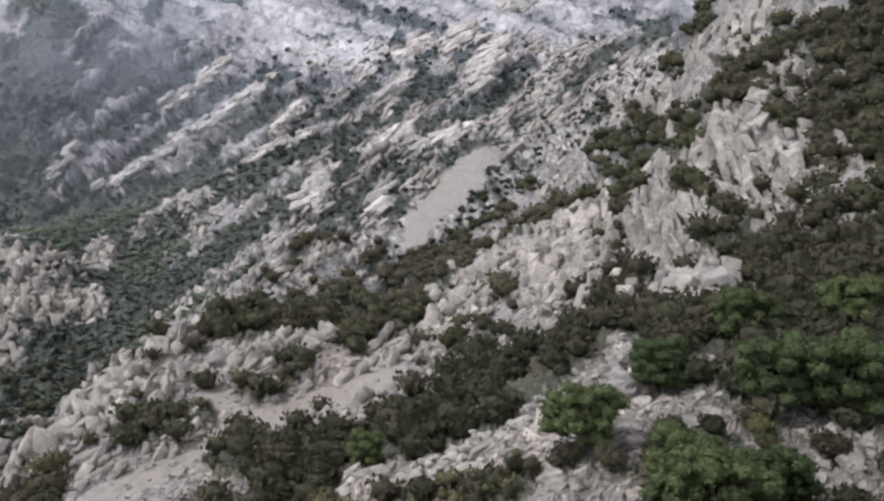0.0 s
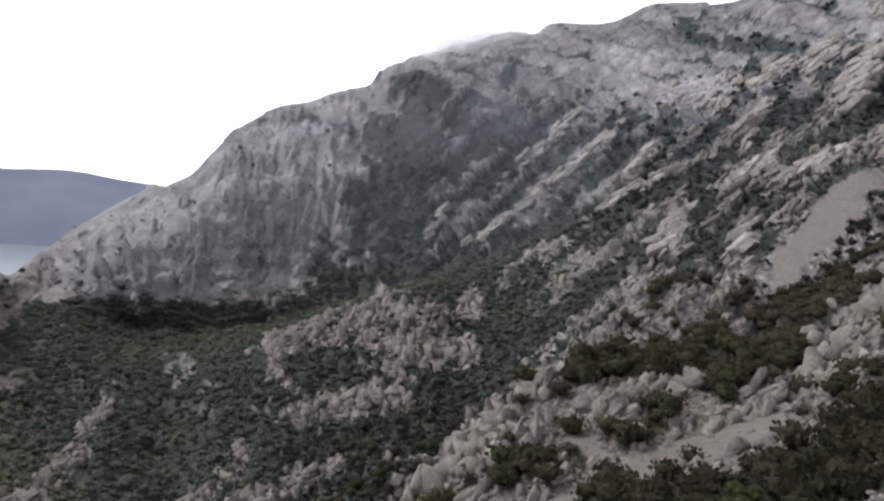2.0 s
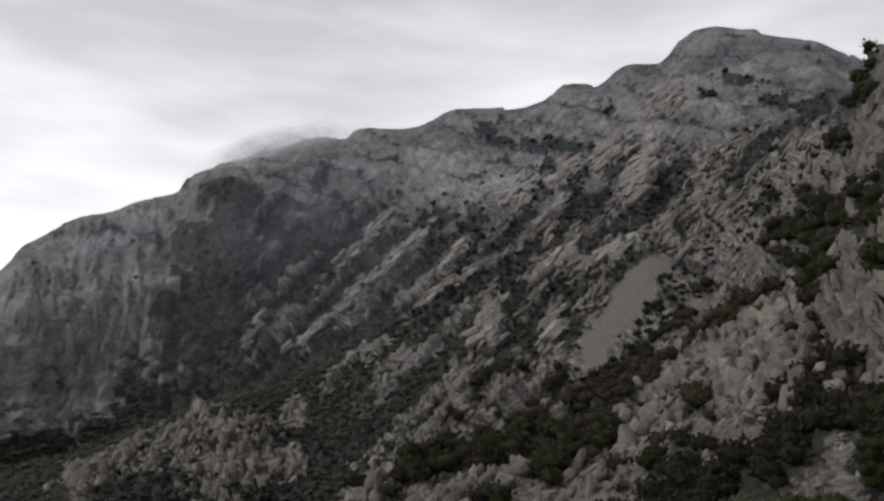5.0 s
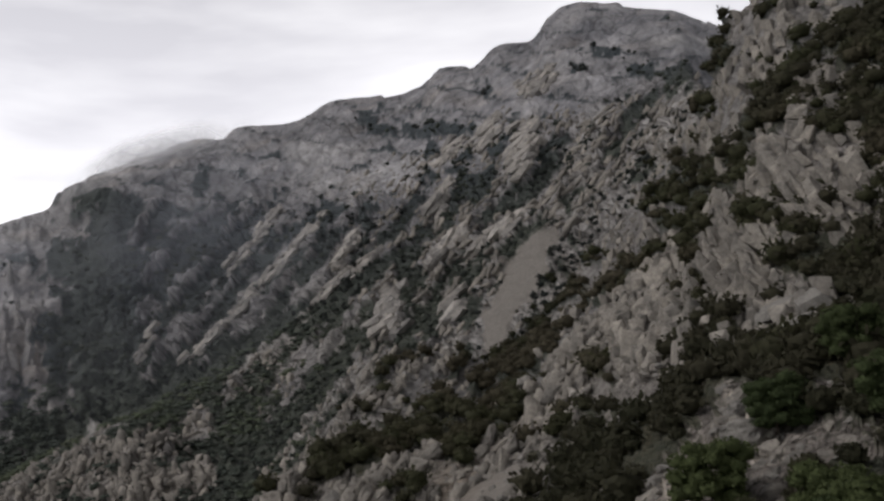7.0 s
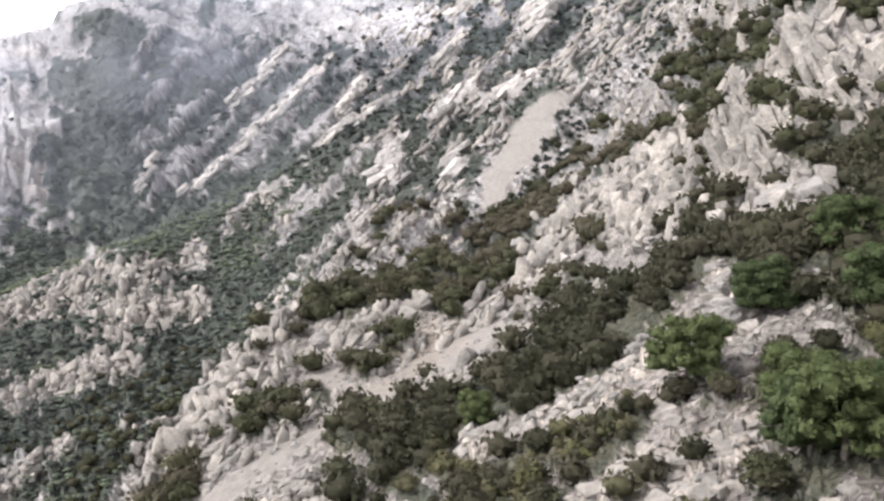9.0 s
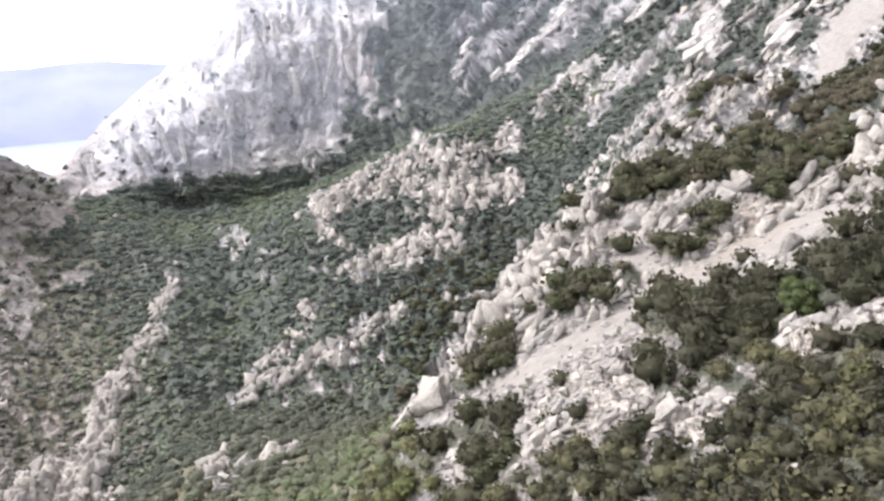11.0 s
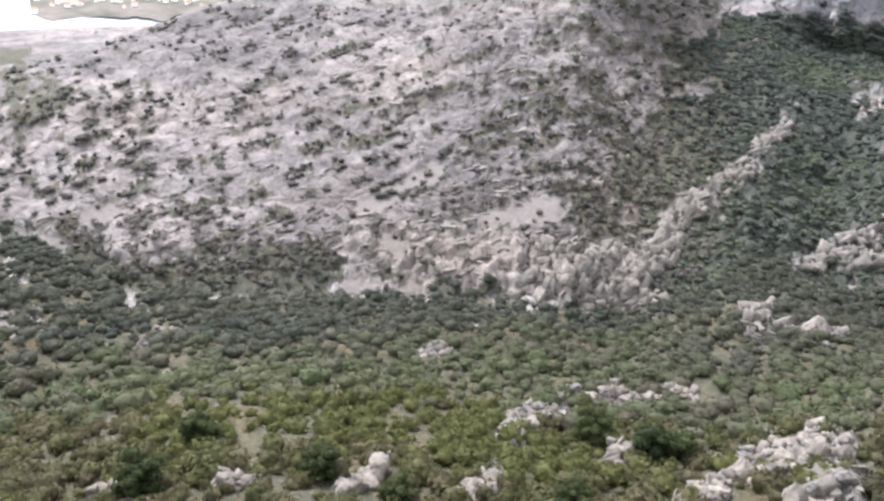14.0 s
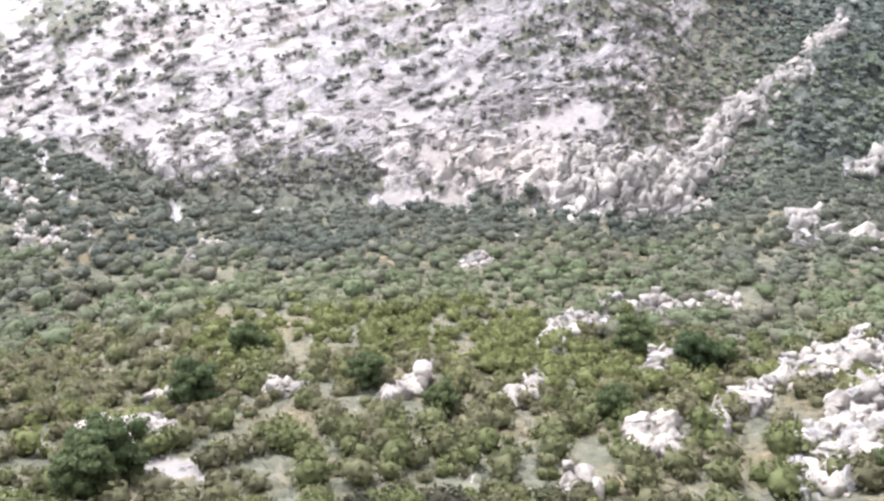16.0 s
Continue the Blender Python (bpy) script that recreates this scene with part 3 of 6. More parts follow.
    spur = smooth(28, 33, AZ) * smooth(-7, -3, EL) * smooth(5.6, 4.8, S) * smooth(2.6, 3.2, S)
    form = form * (1 - 0.7 * spur) + 0.7 * spur * (0.55 * np.minimum(leaf_slab + 0.1, 6 * (1 - leaf_slab)) + 0.45 * craggy)
    form = form + mount * 0.5 * (buttress - 0.65)
    form = form + 0.10 * rock * (1 - nose)

    cover = 0.40 + 1.4 * (mottle - 0.5) + 0.3 * (broad - 0.5)
    cover += green * 0.48 - near * 0.12
    # Scrub on the upper ledges is thickened in place of their missing shading.
    cover += mount * (0.05 - 0.25 * upper - 1.3 * (ribs - 0.55) - 0.6 * (lumps - 0.36)) - 0.16 * mount * smooth(7.6, 9.0, S) + 0.42 * upper * smooth(0.74, 0.92, ledges)
    cover += nose * (-0.16 - 0.6 * (flutes - 0.6)) - hill * (-0.08 + 0.17 * flank + 1.0 * (strata - 0.6) + 0.5 * (1 - flank) * (lumps - 0.36))
    cover += 0.40 * valley - 1.3 * valley * (lumps - 0.34) + 0.5 * smooth(6.35, 6.75, S) * smooth(7.0, 6.88, S) * smooth(-33, -28, AZ) * smooth(6, 1, AZ)
    cover += 0.75 * blob(-5.6, -1.0, 1.9, 5.5, 8) - 0.45 * blob(-10.5, -2.6, 2.6, 2.4) + 0.45 * blob(-10.5, 4.4, 4.5, 0.8, -5) + 0.25 * blob(-2, 5, 5, 3)
    cover += -0.16 * blob(-31, -12, 4.5, 4) + 0.08 * blob(-27, -14, 5, 5) + 0.22 * blob(-21, -18, 4, 6, 40) - 0.25 * blob(-47, -8, 9, 6) - 0.2 * blob(-45, -25, 7, 3)
    strip = fbm(across / 1.05 + 40, along / 8.0, d / 14, 2, 0.5, 181)
    cover += 0.06 * smooth(-6, -2, AZ) * smooth(14, 10, AZ) * smooth(-5, -2, EL) * smooth(8.5, 6.0, EL) * mount
    cover += 1.1 * (strip - 0.5) * mount * smooth(20, 15, AZ) * (1 - 0.7 * upper)
    cover += 0.30 * blob(-62, -28.5, 9, 3) + 0.2 * blob(-76, -27, 6, 3)
    cover += 0.40 * smooth(5.0, 5.15, S) * smooth(5.8, 5.5, S) * smooth(-3, 1, AZ) * smooth(16, 12, AZ) + 1.5 * (small - 0.5) * valley
    cover += 0.48 * scrub - (0.62 + 0.65 * valley + 0.4 * near) * rock * (0.6 + 0.9 * lumps)
    cover -= 0.12 * smooth(26, 30, AZ) * smooth(46, 42, AZ) * smooth(-3, 0, EL)
    cover += 0.24 * smooth(90, 60, R) * smooth(-8, -2, AZ) * smooth(36, 28, AZ) * smooth(-14, -19, EL) * (1 - rock)
    cover += 0.16 * smooth(40, 44, AZ) * smooth(10, 4, EL)
    cover += 0.15 * smooth(-41, -36, AZ) * smooth(-26, -29, AZ) * smooth(-6, -9, EL) * hill
    cover -= 0.8 * blob(39.6, -2.4, 2.6, 1.5, 25)
    tan = np.clip(0.25 * blob(-31, -11, 5, 4) + 0.9 * blob(-9.5, -1.5, 1.6, 2.2) + 0.5 * blob(-45, -27, 8, 3) + 0.5 * blob(-3, -12, 9, 3) + 0.7 * blob(17, -12, 6, 1.5, 40), 0, 1)
    dome = np.maximum(0, 1 - 1.25 * blocks(a / 0.85 + wob[0] * 0.3, e / 0.6, d * 1.5, 23)[2])
    UPPER[:] = upper
    FLANK[:] = flank
    return form, cover, small, scree, scrub, rock, tan, dome, hill, nose, mount, green, near, knoll


form, cover, small, scree, scrub, rock, tan, dome, hill, nose, mount, green, near, knoll = relief()
scree = smooth(0.35, 0.6, scree)
veg = smooth(0.46, 0.56, cover) * (1 - scree)
foot = smooth(26.0, 15.0, R)
turf = fbm(X0 / 2.2 + 60, Y0 / 2.2 + 60, X0 * 0 + 4, 4, 0.55, 131)
veg = veg * (1 - foot) + foot * smooth(0.46, 0.54, turf)
scree, tan, rock = scree * (1 - foot), tan * (1 - foot), rock * (1 - foot)
blocky = np.clip((0.75 * near + 0.45 * mount + 0.5 * knoll) * smooth(0.42, 0.58, fbm(AZ / 2.5 + 77, EL / 2.0 + 33, LN * 0.1 + 9, 3, 0.5, 151)), 0, 1)
# Mountain and cliff area that takes the painted haze tint.
haze_zone = np.clip(mount * smooth(6.6, 8.0, S) + nose * smooth(7.15, 7.45, S), 0, 1)
tan = np.clip(tan + 0.22 * hill + 0.1 * scree + near * (1 - 0.7 * scree) * (0.35 * smooth(160, 90, R) + 0.25 * smooth(90, 60, R)), 0, 1)
# Pale outcrops; the nose and mount terms lighten rock in place of haze.
pale_rock = np.clip(0.3 * foot + rock * (0.45 + 0.25 * near) + 0.1 * near * (1 - mount) + 0.22 * nose + 0.05 * mount * smooth(6.8, 8.2, S), 0, 1)

X, Y = X0 + 0.25 * smooth(6.0, 0.0, R), Y0 - 0.2 * smooth(6.0, 0.0, R)
P = np.stack([X, Y, Z + EYE[2]], -1)
du = np.gradient(P, axis=1)
dv = np.gradient(P, axis=0)
N = np.cross(du, dv)
N /= np.linalg.norm(N, axis=-1, keepdims=True) + 1e-9
size = np.minimum(R, 1100.0) * smooth(3.0, 14.0, R) * smooth(10.6, 9.8, S)
amp = 0.050 + 0.008 * nose + 0.042 * mount * (1 - 1.3 * UPPER) + 0.010 * knoll - 0.022 * hill - 0.010 * FLANK - 0.012 * green * (1 - rock) + 0.02 * rock * smooth(300, 150, R)
rough = fbm(X0 / 1.6 + 90, Y0 / 1.6 + 90, X0 * 0, 4, 0.5, 141)
amp = np.where(CLOSE, (1.3 + 2.2 * rock) / np.maximum(R, 20.0), amp)
lift = foot * smooth(0.8, 4.0, R) * 0.9 * (rough - 0.5) + (1 - foot) * size * (amp * (form - 0.5) * (1 - 0.85 * scree) * (1 - 0.55 * veg) + 0.0045 * (small - 0.5) * (1 - 0.75 * scree) * (1 - 0.6 * FLANK) * (1 - 0.4 * green) + veg * (0.001 + 0.014 * dome * (1 - 0.6 * green)))
crest = np.exp(-((S - 9.0) / 0.3) ** 2)
VIEWED = np.abs((P * N).sum(-1)) / (np.linalg.norm(P, axis=-1) + 1e-6)
EYEWARD = -P / (np.linalg.norm(P, axis=-1, keepdims=True) + 1e-6)
PUSH = N * np.where(CLOSE, 1.0, np.clip(0.12 + 1.2 * VIEWED, 0, 1))[..., None] + EYEWARD * np.where(CLOSE, 0.0, 0.35 * (1 - VIEWED))[..., None]
P += PUSH * (lift * (1 - (0.7 - 0.4 * hill) * crest))[..., None]
D = np.hypot(P[..., 0], P[..., 1])
UP = np.degrees(np.arctan2(P[..., 2] - EYE[2], D))


# ---------- materials ----------
def material(name):
    m = bpy.data.materials.new(name)
    m.use_nodes = True
    t = m.node_tree
    return m, t, t.nodes["Principled BSDF"]


def node(t, kind, **values):
    n = t.nodes.new(kind)
    for key, value in values.items():
        n.inputs[key.replace("_", " ")].default_value = value
    return n


def ramp(t, source, stops):
    n = t.nodes.new("ShaderNodeValToRGB")
    el = n.color_ramp.elements
    while len(el) < len(stops):
        el.new(0.5)
    for one, (p, c) in zip(el, stops):
        one.position, one.color = p, (*c, 1)
    t.links.new(source, n.inputs["Fac"])
    return n.outputs["Color"]


def mix(t, fac, a, b, kind="MIX"):
    n = t.nodes.new("ShaderNodeMixRGB")
    n.blend_type = kind
    for slot, v in zip(n.inputs, (fac, a, b)):
        if isinstance(v, (int, float)):
            slot.default_value = v
        elif isinstance(v, tuple):
            slot.default_value = (*v, 1)
        else:
            t.links.new(v, slot)
    return n.outputs["Color"]


def ground_material():
    m, t, b = material("limestone_and_scrub")
    geo = t.nodes.new("ShaderNodeNewGeometry")
    pos = geo.outputs["Position"]

    def noise_at(scale, detail=5.0, rough=0.6, stretch=None):
        n = node(t, "ShaderNodeTexNoise", Scale=scale, Detail=detail, Roughness=rough)
        src = pos
        if stretch:
            mp = t.nodes.new("ShaderNodeMapping")
            mp.inputs["Scale"].default_value = stretch
            t.links.new(pos, mp.inputs["Vector"])
            src = mp.outputs["Vector"]
        t.links.new(src, n.inputs["Vector"])
        return n.outputs["Fac"]

    def attr(name):
        n = t.nodes.new("ShaderNodeAttribute")
        n.attribute_name = name
        return n.outputs["Fac"]

    rock = ramp(t, noise_at(0.05, 8, 0.65), [(0.3, (0.21, 0.205, 0.20)), (0.5, (0.31, 0.30, 0.29)), (0.72, (0.41, 0.395, 0.375))])
    stain = ramp(t, noise_at(0.35, 7, 0.7, (1, 1, 0.35)), [(0.38, (0.45, 0.44, 0.43)), (0.56, (1, 1, 1))])
    rock = mix(t, 0.45, rock, stain, "MULTIPLY")
    panel = ramp(t, noise_at(0.011, 3, 0.5, (1, 1, 0.7)), [(0.40, (0.72, 0.72, 0.74)), (0.58, (1.14, 1.13, 1.12))])
    rock = mix(t, 0.9, rock, panel, "MULTIPLY")
    lay0 = t.nodes.new("ShaderNodeAttribute")
    lay0.attribute_name = "lay"
    weather = node(t, "ShaderNodeTexNoise", Scale=1.5, Detail=8.0, Roughness=0.7)
    t.links.new(lay0.outputs["Vector"], weather.inputs["Vector"])
    worn = ramp(t, weather.outputs["Fac"], [(0.34, (0.50, 0.49, 0.48)), (0.50, (1, 1, 1)), (0.75, (1.15, 1.14, 1.12))])
    rust = ramp(t, noise_at(0.018, 4, 0.6), [(0.52, (1, 1, 1)), (0.72, (0.97, 0.89, 0.80))])
    rock = mix(t, 0.7, rock, rust, "MULTIPLY")
    bare = ramp(t, noise_at(0.8, 6, 0.7), [(0.3, (0.106, 0.099, 0.090)), (0.5, (0.140, 0.130, 0.118)), (0.7, (0.166, 0.155, 0.140))])
    leaf = ramp(t, noise_at(0.25, 7, 0.7), [(0.3, (0.034, 0.040, 0.034)), (0.52, (0.056, 0.063, 0.051)), (0.75, (0.084, 0.090, 0.070))])
    pale_rock = ramp(t, noise_at(0.5, 8, 0.7), [(0.32, (0.26, 0.25, 0.235)), (0.48, (0.46, 0.44, 0.405)), (0.7, (0.58, 0.555, 0.51))])
    rock = mix(t, attr("pale_rock"), rock, pale_rock)
    rock = mix(t, 0.6, rock, worn, "MULTIPLY")
    shift = node(t, "ShaderNodeTexNoise", Scale=0.9, Detail=4.0)
    t.links.new(lay0.outputs["Vector"], shift.inputs["Vector"])
    bent = mix(t, 0.9, lay0.outputs["Vector"], shift.outputs["Color"], "ADD")
    lean = t.nodes.new("ShaderNodeMapping")
    lean.inputs["Rotation"].default_value = (0, 0, radians(-48))
    lean.inputs["Scale"].default_value = (0.62, 1.35, 1.0)
    t.links.new(bent, lean.inputs["Vector"])
    heights = None
    for scale, width, dark in ((0.62, 0.05, 0.22), (1.5, 0.06, 0.5)):
        edge = node(t, "ShaderNodeTexVoronoi", Scale=scale)
        edge.feature = "DISTANCE_TO_EDGE"
        t.links.new(lean.outputs["Vector"], edge.inputs["Vector"])
        gap = ramp(t, edge.outputs["Distance"], [(0.0, (dark, dark * 0.98, dark * 0.94)), (width, (1, 1, 1))])
        rock = mix(t, attr("blocky"), rock, mix(t, 1.0, rock, gap, "MULTIPLY"))
        cell = node(t, "ShaderNodeTexVoronoi", Scale=scale)
        t.links.new(lean.outputs["Vector"], cell.inputs["Vector"])
        tone = ramp(t, cell.outputs["Color"], [(0.15, (0.82, 0.82, 0.82)), (0.85, (1.2, 1.2, 1.2))])
        rock = mix(t, 0.6, rock, tone, "MULTIPLY")
        rise = ramp(t, edge.outputs["Distance"], [(0.0, (0, 0, 0)), (0.28, (1, 1, 1))])
        heights = rise if heights is None else mix(t, 0.35, heights, rise, "ADD")
    block_height = heights
    streak = ramp(t, noise_at(0.03, 6, 0.6, (1, 1, 0.25)), [(0.40, (0.80, 0.80, 0.82)), (0.60, (1.08, 1.07, 1.06))])
    rock = mix(t, attr("haze_zone"), rock, mix(t, 1.0, rock, streak, "MULTIPLY"))
    # Far rock, and the leaves below, are tinted blue in place of haze.
    rock = mix(t, attr("haze_zone"), rock, mix(t, 1.0, rock, (0.87, 0.90, 0.965), "MULTIPLY"))
    rock = mix(t, attr("tan"), rock, mix(t, 1.0, rock, (1.0, 0.90, 0.78), "MULTIPLY"))
    grass = ramp(t, noise_at(0.6, 7, 0.7), [(0.3, (0.046, 0.049, 0.034)), (0.5, (0.074, 0.074, 0.050)), (0.7, (0.115, 0.106, 0.075))])
    dry = ramp(t, noise_at(0.12, 5, 0.65), [(0.45, (1, 1, 1)), (0.65, (1.25, 1.02, 0.80))])
    grass = mix(t, 0.8, grass, dry, "MULTIPLY")
    leaf = mix(t, attr("grass"), leaf, grass)
    leaf = mix(t, attr("haze_zone"), leaf, mix(t, 1.0, leaf, (0.70, 0.75, 1.0), "MULTIPLY"))
    rock = mix(t, 1.0, rock, (0.80, 0.80, 0.80), "MULTIPLY")
    bare = mix(t, attr("tan"), bare, mix(t, 1.0, bare, (1.0, 0.92, 0.82), "MULTIPLY"))
    # Hill rock darkened and its scree lightened to balance their brightness.
    rock = mix(t, attr("hill_tone"), rock, mix(t, 1.0, rock, (0.81, 0.795, 0.80), "MULTIPLY"))
    bare = mix(t, attr("hill_tone"), bare, mix(t, 1.0, bare, (1.15, 1.16, 1.22), "MULTIPLY"))
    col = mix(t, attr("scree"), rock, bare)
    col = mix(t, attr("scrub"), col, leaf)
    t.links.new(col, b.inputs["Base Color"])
    b.inputs["Roughness"].default_value = 0.95
    b.inputs["Specular IOR Level"].default_value = 0.15
    lay = t.nodes.new("ShaderNodeAttribute")
    lay.attribute_name = "lay"

    def times(a, k):
        n = t.nodes.new("ShaderNodeMath")
        n.operation = "MULTIPLY"
        t.links.new(a, n.inputs[0])
        n.inputs[1].default_value = k
        return n.outputs[0]

    fine = node(t, "ShaderNodeTexNoise", Scale=2.6, Detail=7.0, Roughness=0.68, Distortion=0.3)
    t.links.new(lay.outputs["Vector"], fine.inputs["Vector"])
    coarse = node(t, "ShaderNodeBump", Strength=1.0)
    t.links.new(times(attr("relief"), 0.026), coarse.inputs["Distance"])
    t.links.new(block_height, coarse.inputs["Height"])
    bump = node(t, "ShaderNodeBump", Strength=0.5)
    t.links.new(times(attr("reach"), 0.012), bump.inputs["Distance"])
    t.links.new(fine.outputs["Fac"], bump.inputs["Height"])
    t.links.new(coarse.outputs["Normal"], bump.inputs["Normal"])
    t.links.new(bump.outputs["Normal"], b.inputs["Normal"])
    return m


MAT_GROUND = ground_material()


def build_ground():
    rows, n = R.shape
    verts = P.reshape(-1, 3)
    idx = np.arange(rows * n).reshape(rows, n)
    right = np.roll(idx, -1, axis=1)
    quads = np.stack([idx[:-1], right[:-1], right[1:], idx[1:]], -1).reshape(-1, 4)
    me = bpy.data.meshes.new("ground")
    me.vertices.add(len(verts))
    me.vertices.foreach_set("co", verts.astype(np.float32).ravel())
    me.loops.add(quads.size)
    me.loops.foreach_set("vertex_index", quads.astype(np.int32).ravel())
    me.polygons.add(len(quads))
    me.polygons.foreach_set("loop_start", (np.arange(len(quads)) * 4).astype(np.int32))
    me.polygons.foreach_set("use_smooth", np.ones(len(quads), dtype=bool))
    # On the hill, grass also lightens the scrub, partly in place of haze.
    for name, values in (("scrub", veg), ("scree", scree), ("tan", tan), ("pale_rock", pale_rock), ("grass", np.clip(green * (0.4 + 0.6 * smooth(230, 120, R)) + 0.65 * hill + 0.55 * near * smooth(200, 100, R), 0, 1) * (1 - foot)), ("haze_zone", haze_zone), ("hill_tone", hill), ("blocky", blocky), ("relief", np.where(CLOSE, 45.0, np.clip(R, 3, 1200)) * (0.22 + 0.78 * np.clip(near + mount * 0.8 + knoll, 0, 1)) * (1 - 0.92 * scree) * (1 - 0.75 * UPPER)), ("reach", np.where(CLOSE, 45.0, np.clip(R, 3, 1200)) * (1 - 0.75 * scree) * (1 - 0.5 * FLANK))):
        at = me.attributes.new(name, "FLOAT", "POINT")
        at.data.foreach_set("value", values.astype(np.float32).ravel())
    lay = np.stack([AZ, EL, LN * 0.22], -1)
    level = np.stack([X0, Y0, Z], -1) * 2.0
    lay = np.where(CLOSE[..., None], np.stack([X0, Y0, Z], -1) * 0.8, lay)
    lay = lay * (1 - foot[..., None]) + level * foot[..., None]
    at = me.attributes.new("lay", "FLOAT_VECTOR", "POINT")
    at.data.foreach_set("vector", lay.astype(np.float32).ravel())
    me.update(calc_edges=True)
    me.materials.append(MAT_GROUND)
    return tagged(new("ground", me), "pale limestone mountainside with scrub in its gullies", "ground", kind="structure")


ground = build_ground()


# ---------- sea and far coast ----------
def sea_material():
    m, t, b = material("sea_water")
    b.inputs["Base Color"].default_value = (0.16, 0.19, 0.21, 1)
    b.inputs["Roughness"].default_value = 0.3
    return m


def grid_mesh(name, verts, rows, cols, mat, smooth_faces=True):
    idx = np.arange(rows * cols).reshape(rows, cols)
    quads = np.stack([idx[:-1, :-1], idx[:-1, 1:], idx[1:, 1:], idx[1:, :-1]], -1).reshape(-1, 4)
    me = bpy.data.meshes.new(name)
    me.from_pydata(verts.reshape(-1, 3).tolist(), [], quads.tolist())
    me.polygons.foreach_set("use_smooth", np.full(len(quads), smooth_faces))
    me.materials.append(mat)
    return me


ang = np.radians(np.linspace(-180, 180, 181))
rad = np.array([1400.0, 2500.0, 3500.0, 4960.0])
sv = np.stack([rad[:, None] * np.sin(ang), rad[:, None] * np.cos(ang), np.full((4, 181), SEA_Z)], -1)
tagged(new("water", grid_mesh("water", sv, 4, 181, sea_material())), "pale calm sea bay beyond the hills", "sea", kind="structure")


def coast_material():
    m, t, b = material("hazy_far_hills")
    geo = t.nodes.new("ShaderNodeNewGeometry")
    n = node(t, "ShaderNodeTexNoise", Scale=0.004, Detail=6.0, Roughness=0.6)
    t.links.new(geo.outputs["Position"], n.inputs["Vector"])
    # The blue haze of distance is put into the base colour.
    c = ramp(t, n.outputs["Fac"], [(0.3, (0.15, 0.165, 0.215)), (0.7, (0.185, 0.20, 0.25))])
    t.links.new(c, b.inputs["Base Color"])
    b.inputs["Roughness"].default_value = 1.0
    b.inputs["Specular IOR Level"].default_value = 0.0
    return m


def far_hills():
    az = np.linspace(-110, 10, 361)
    top = -0.42 + 0.4 * (fbm(az / 7 + 50, az * 0 + 3, az * 0 + 1, 4, 0.5, 7) - 0.5) + 0.25 * np.exp(-((az + 27) / 3) ** 2)
    rows = 14
    f = np.linspace(0, 1, rows)[:, None]
    dist = 4050 + 700 * f + 80 * (fbm(az[None] / 3 + 9 + 0 * f, f * 5, f * 0 + 2, 3, seed=8) - 0.5)
    z = (SEA_Z - 4) * (1 - f ** 0.8) + 4750 * np.tan(np.radians(top))[None] * f ** 0.8
    a = np.radians(az)[None] + 0 * f
    v = np.stack([dist * np.sin(a), dist * np.cos(a), z + 25 * f * (1 - f) * (fbm(az[None] / 1.5 + 0 * f, f * 6, f * 0, 4, seed=3) - 0.5)], -1)
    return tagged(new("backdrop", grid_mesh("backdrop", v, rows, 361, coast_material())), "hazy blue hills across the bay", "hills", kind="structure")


far_hills()


def soil_material(name, low, high, scale):
    m, t, b = material(name)
    geo = t.nodes.new("ShaderNodeNewGeometry")
    n = node(t, "ShaderNodeTexNoise", Scale=scale, Detail=7.0, Roughness=0.65)
    t.links.new(geo.outputs["Position"], n.inputs["Vector"])
    t.links.new(ramp(t, n.outputs["Fac"], [(0.35, low), (0.65, high)]), b.inputs["Base Color"])
    b.inputs["Roughness"].default_value = 0.95
    b.inputs["Specular IOR Level"].default_value = 0.05
    return m


MAT_COAST = soil_material("coastal_fields", (0.09, 0.09, 0.075), (0.20, 0.18, 0.155), 0.012)
# The islet's blue is haze carried by its colour.
MAT_ISLE = soil_material("hazy_islet", (0.13, 0.15, 0.21), (0.18, 0.20, 0.26), 0.01)
MAT_PLASTER = soil_material("pale_plaster", (0.62, 0.60, 0.56), (0.78, 0.76, 0.72), 0.05)
MAT_TILE = soil_material("terracotta_tiles", (0.36, 0.20, 0.14), (0.48, 0.29, 0.21), 0.1)


def shore(name, a0, a1, r0, r1, high, mat, label, seed):
    """Low land rising out of the bay, with an uneven edge."""
    na, nr = 61, 13
    az, f = np.linspace(a0, a1, na)[None], np.linspace(0, 1, nr)[:, None]
    edge = fbm(az / 1.7 + 40 + 0 * f, f * 0 + seed, f * 0, 3, 0.5, seed)
    r = r0 + (r1 - r0) * f + 160 * (edge - 0.5) * (1 - f)
    hump = np.sin(np.pi * np.clip((az - a0) / (a1 - a0), 0, 1)) ** 0.5 * np.sin(np.pi * (0.08 + 0.84 * f)) ** 0.7
    z = SEA_Z - 4 + (high + 4) * hump * (0.6 + 0.8 * fbm(az / 1.2 + 0 * f, f * 4, f * 0 + seed, 3, 0.5, seed + 1))
    a = np.radians(az) + 0 * f
    v = np.stack([r * np.sin(a), r * np.cos(a), z], -1)
    tagged(new(name, grid_mesh(name, v, nr, na, mat)), label, "land", kind="structure")
    return v


plain = shore("coast_plain", -74, -50, 1800, 2350, 16, MAT_COAST, "flat coastal land with fields by the bay", 71)
shore("islet", -62, -54.5, 3650, 3900, 22, MAT_ISLE, "low wooded islet in the bay, blue with haze", 81)


